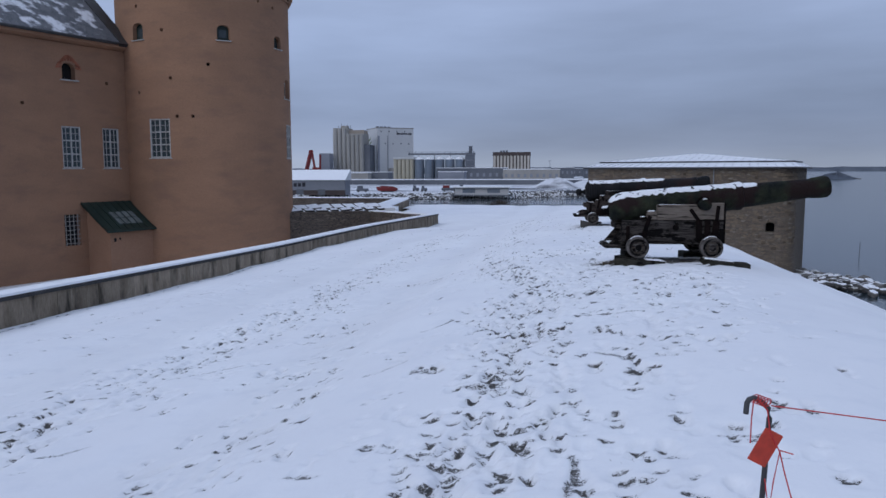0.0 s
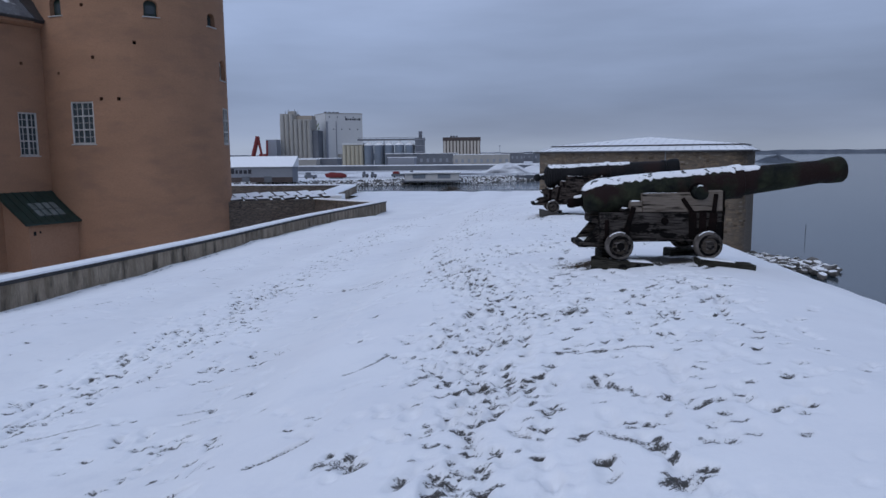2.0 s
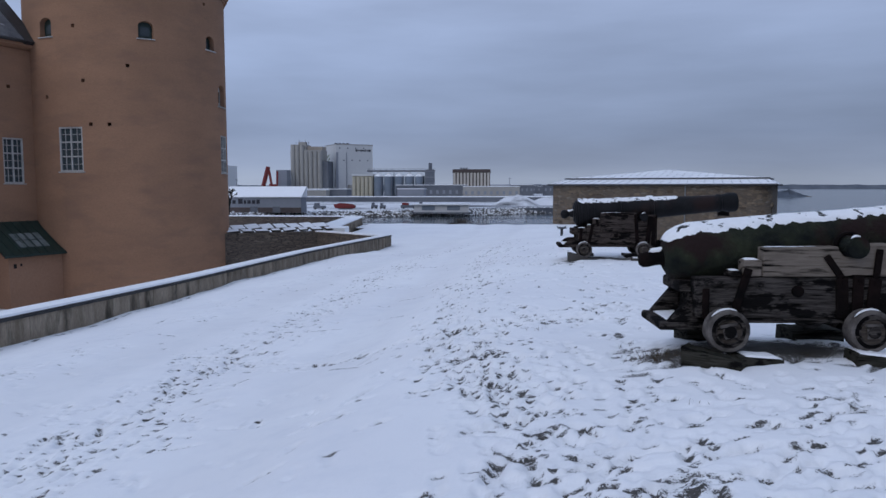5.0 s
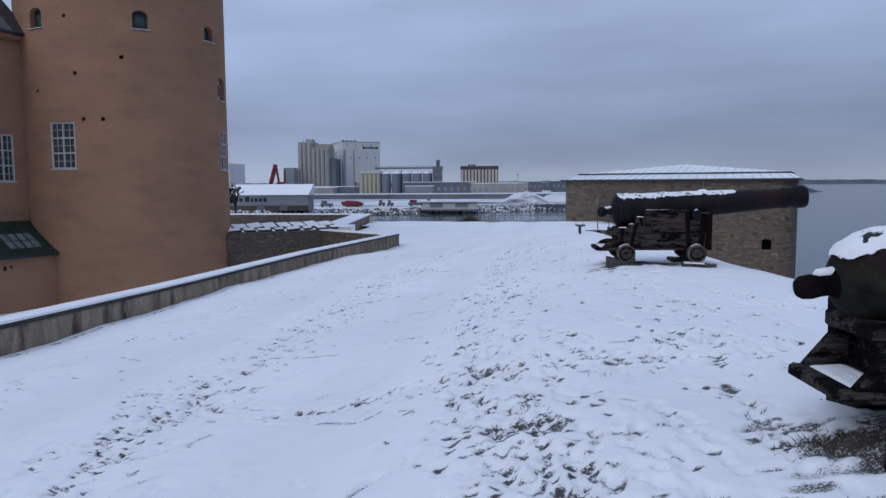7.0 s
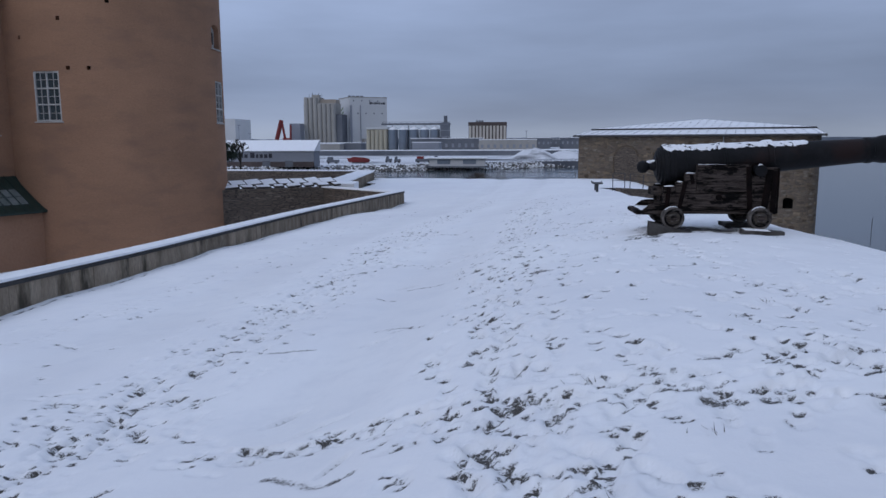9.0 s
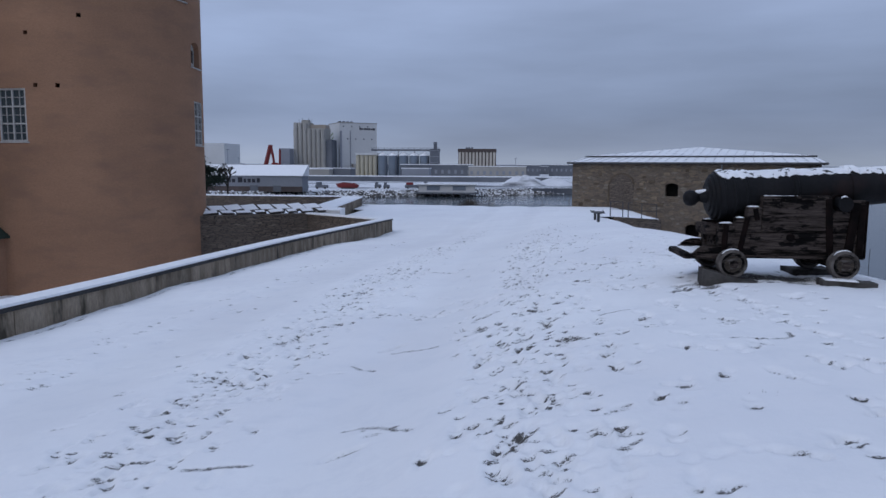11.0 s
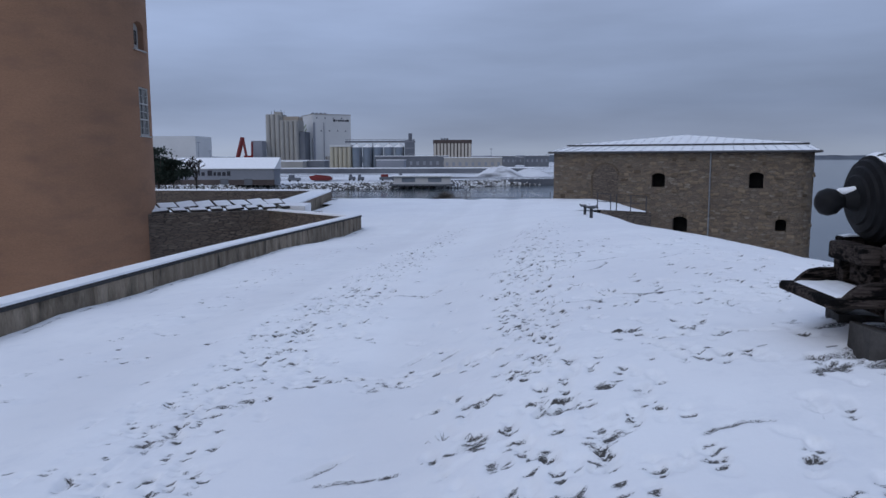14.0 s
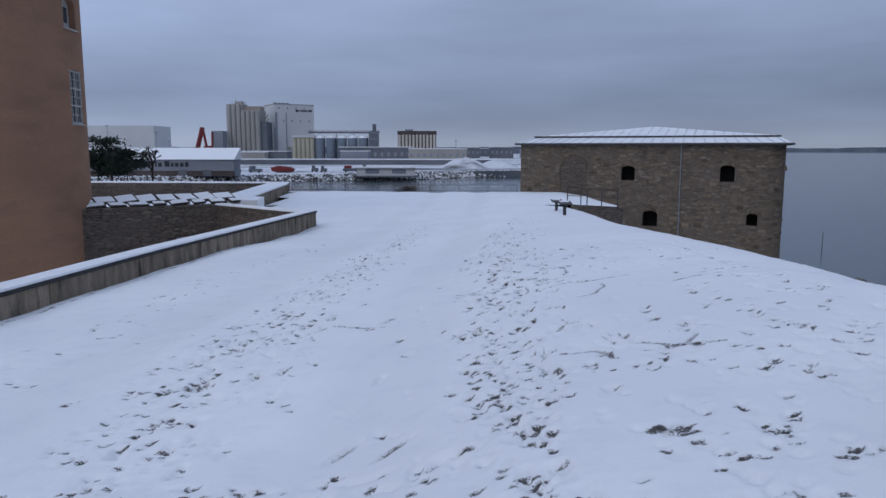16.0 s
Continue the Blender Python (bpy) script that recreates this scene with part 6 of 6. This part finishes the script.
    # boathouse on piles, red boat, lorries
    bh = thing("boathouse", HARBOUR @ pose(-19.6, 247, SEA), "low pale boathouse on piles over the water", "boathouse")
    part("deck", box(21.5, 7, 0.5, pose(0, 0, 1.3)), FAR_DARK, bh)
    part("wall", box(19.5, 5, 2.6, pose(0, 0.5, 2.85)), FAR_WHITE, bh)
    part("roof", box(21, 6.4, 0.35, pose(0, 0.3, 4.3)), SNOW, bh)
    for k in range(2):
        part("window", box(4.6, 0.12, 1.5, pose(-4.6 + 9 * k, -2.05, 3.0)), FAR_STEEL, bh)
    for k in range(9):
        part("pile", box(0.35, 0.35, 2.2, pose(-10 + 2.5 * k, -3, 0.2)), TAR, bh)
    rb = thing("red_boat", HARBOUR @ pose(-58, 262, QUAY), "red boat laid up on the snowy shore", "boat")
    hull = prism([(-3.6, 0.4), (3.6, 0.3), (4.2, 1.5), (-4.4, 2.0), (-4.0, 1.0)], -1.2, 1.2, None, 0.2)
    part("hull", hull, FAR_RED, rb)
    part("cover", prism([(-3.6, 1.9), (3.8, 1.5), (2.4, 2.1), (-2.0, 2.4)], -1.0, 1.0), FAR_RED, rb)
    part("cradle", box(5, 2, 0.5, pose(0, 0, 0.25)), FAR_DARK, rb)
    for u, d, w in ((-67, 258, 4.5), (-34, 268, 6.5), (-48, 270, 2.4), (-44, 266, 2.2), (-72, 250, 4), (-84, 240, 7), (-79, 236, 5), (-30, 280, 3)):
        v = thing("parked_vehicle", HARBOUR @ pose(u, d, QUAY), "dark parked vehicle on the quay", "vehicle", "vehicles on the quay")
        part("body", box(w, 2, 1.1, pose(0, 0, 0.95), 0.15), FAR_DARK, v)
        part("cab", box(w * 0.4, 1.9, 1.0, pose(-w * 0.22, 0, 1.95), 0.15), FAR_DARK if w < 6 else FAR_RED, v)
        for k in (-1, 1):
            part("wheel", tube([(k * w * 0.32, -1.02, 0.4), (k * w * 0.32, -0.8, 0.4)], 0.4, 10), TAR, v)
    mound("snow_mound", 9, 330, QUAY, 12, 7, 4.2, HARBOUR_SNOW, "snowed-over gravel heap on the quay", "snow mound", 3).matrix_basis = HARBOUR
    mound("snow_mound", 24, 335, QUAY, 11, 7, 3.2, HARBOUR_SNOW, "snowed-over gravel heap on the quay", "snow mound", 5).matrix_basis = HARBOUR
    mound("snow_mound", 44, 345, QUAY, 9, 6, 3.8, HARBOUR_SNOW, "snowed-over gravel heap on the quay", "snow mound", 6).matrix_basis = HARBOUR
    part_q = box(90, 1.0, 2.2, pose(32, 284, SEA + 1.1, 0, 0, 18))
    tagged(part("quay_wall", part_q, FAR_DARK, m=HARBOUR), "dark quay wall along the water", "quay", kind="structure")


harbour()


def pine(u, d, h, seed):
    t = thing("pine_tree", HARBOUR @ pose(u, d, QUAY + 0.6), "dark pine with a flat spreading crown", "tree", "pines by the shore")
    rng = random.Random(seed)
    trunk = bmesh.new()
    top = Vector((rng.uniform(-1, 1), 0, h * 0.85))
    tube([(0, 0, -1), Vector((rng.uniform(-0.4, 0.4), 0, h * 0.45)), top], [0.32, 0.24, 0.1], 7, trunk)
    crown = bmesh.new()
    for k in range(22):
        a, z = rng.uniform(0, 6.28), rng.uniform(0.2, 0.95) * h
        r = (2.9 if z < h * 0.8 else 1.7) * rng.uniform(0.4, 1.0)
        tip = Vector((math.cos(a) * r, math.sin(a) * r, z + 0.4))
        tube([(0, 0, z - 0.9), tip], [0.1, 0.04], 4, trunk)
        for q in range(150):
            o = tip + Vector((rng.gauss(0, 0.95), rng.gauss(0, 0.95), rng.gauss(0.1, 0.4)))
            s = rng.uniform(0.16, 0.34)
            n = Vector((rng.uniform(-1, 1), rng.uniform(-1, 1), rng.uniform(-0.4, 1))).normalized()
            u_, v_ = n.orthogonal().normalized(), n.cross(n.orthogonal().normalized())
            crown.faces.new([crown.verts.new(o + s * (u_ * math.cos(b) + v_ * math.sin(b) * 0.6)) for b in (0, 1.6, 3.1, 4.7)])
    part("trunk", trunk, BARK, t)
    part("crown", crown, NEEDLES, t)


for u, h, sd in ((-73.5, 9.9, 1), (-69.3, 9.4, 2), (-67.2, 7.0, 3), (-77.5, 9.4, 4)):
    pine(u, 151 + (sd % 2) * 3, h, sd)


def bare_tree(u, d, h, seed, group="bare trees by the shore"):
    t = thing("bare_tree", HARBOUR @ pose(u, d, QUAY), "leafless broad-crowned tree in winter", "tree", group)
    rng = random.Random(seed)
    bm = bmesh.new()

    def grow(p, v, r, depth):
        q = p + v
        tube([p, (p + q) / 2 + Vector((rng.uniform(-0.05, 0.05), 0, 0.03)) * v.length, q], [r, r * 0.85, r * 0.7], 5 if depth > 2 else 3, bm, caps=False)
        if depth == 0:
            return
        for _ in range(3 if depth > 1 else 4):
            w = (v.normalized() + Vector((rng.uniform(-0.8, 0.8), rng.uniform(-0.8, 0.8), rng.uniform(-0.15, 0.5)))).normalized() * v.length * rng.uniform(0.62, 0.85)
            grow(q, w, r * 0.72, depth - 1)

    grow(Vector((0, 0, -0.3)), Vector((0, 0, h * 0.3)), 0.34, 5)
    part("branches", bm, DARK_BARK, t)


bare_tree(-76.3, 190, 8.6, 3)


def woods(name, pts, z0, zt, rough, seed, label, material=WOODS):
    """A far strip of wooded land with an uneven top."""
    bm = bmesh.new()
    (x0, y0), (x1, y1) = pts
    n = 160
    row = []
    for k in range(n + 1):
        t = k / n
        x, y = x0 + (x1 - x0) * t, y0 + (y1 - y0) * t
        h = zt * (0.75 + rough * noise.noise((t * 9, seed, 0)) + rough * 0.5 * noise.noise((t * 60, seed, 4)))
        row.append((bm.verts.new((x, y, z0)), bm.verts.new((x, y + 30, z0 + max(h, 1.0))), bm.verts.new((x, y + 300, z0))))
    for a, b in zip(row, row[1:]):
        bm.faces.new((a[0], b[0], b[1], a[1]))
        bm.faces.new((a[1], b[1], b[2], a[2]))
    tagged(part(name, bm, material), label, "far shore", kind="structure")


woods("backdrop_far_shore", ((-200, 3500), (3800, 3300)), SEA, 26, 0.25, 5, "low wooded shore on the horizon")
woods("backdrop_town_woods", ((-2400, 1500), (200, 1500)), QUAY, 17, 0.3, 9, "far winter woods behind the harbour")
mound("backdrop_islet", 256, 822, SEA - 0.3, 24, 12, 5.5, WOODS, "small wooded islet off the shore", "islet", 2, "structure", 0.9, 60)
tagged(part("breakwater", box(30, 3, 0.7, pose(262, 815, SEA + 0.2)), SHORE), "low stone breakwater off the islet", "breakwater")
tagged(part("navigation_pole", tube([(33, 96, SEA - 1), (33.05, 96, SEA + 1.7)], 0.032, 6), TAR), "thin dark pole standing in the sea", "pole")


def fort_rocks():
    rng = random.Random(77)
    base = None
    for k in range(230):
        t = rng.random()
        x, y = 19.7 + 6.6 * t + rng.gauss(0, 0.8), 73.0 - 3.0 * t + rng.gauss(0, 2.6 * (1 - 0.5 * t))
        s = rng.uniform(0.35, 0.85)
        z = SEA + 0.55 * (1 - t) + rng.uniform(-0.1, 0.25)
        m = pose(x, y, z, rng.uniform(-20, 20), rng.uniform(-20, 20), rng.uniform(0, 180)) @ Matrix.Diagonal((s * 1.3, s, s * 0.7, 1))
        if base is None:
            grp = thing("shore_rock_spit", pose(0, 0, 0), "spit of dark shore boulders with snow on top", "rocks")
            b = bmesh.new()
            bmesh.ops.create_icosphere(b, subdivisions=1, radius=0.62)
            for v in b.verts:
                v.co *= 1 + 0.22 * noise.noise(v.co * 2.3)
            base = part("rock", b, SHORE, grp, m=m)
            b = bmesh.new()
            bmesh.ops.create_icosphere(b, subdivisions=1, radius=0.5)
            for v in b.verts:
                v.co.z = max(v.co.z, 0.05) * 0.5 + 0.38
            cap = part("rock_snow", b, SNOW, grp, m=m)
        else:
            again(base, grp, m)
            if rng.random() < 0.75:
                again(cap, grp, m)


fort_rocks()


def islet_of_grass():
    """Frosted tufts poking out below the guns and in scuffed places."""
    rng = random.Random(12)
    bm = bmesh.new()
    spots = [(0.45, 11.0, 0.24, 260), (1.5, 10.75, 0.4, 60), (-0.1, 20.05, 0.35, 220), (0.7, 19.7, 0.5, 140), (1.3, 19.6, 0.3, 80)]
    for _ in range(40):
        spots.append((rng.gauss(-0.8, 1.3), rng.uniform(3, 28), 0.08, 7))
    for cx, cy, r, n in spots:
        for _ in range(n):
            x, y = cx + rng.gauss(0, r * 0.6), cy + rng.gauss(0, r * 0.35)
            z = float(ground_height(x, y)) - 0.03
            a, l = rng.uniform(0, 6.28), rng.uniform(0.02, 0.06)
            tip = Vector((x + math.cos(a) * l, y + math.sin(a) * l, z + rng.uniform(0.02, 0.05)))
            bm.faces.new([bm.verts.new(c) for c in ((x - 0.003, y, z), (x + 0.003, y, z), tip)])
    tagged(part("grass", bm, DRY_GRASS), "dry frosted grass showing through the snow", "grass", kind="stuff")


islet_of_grass()
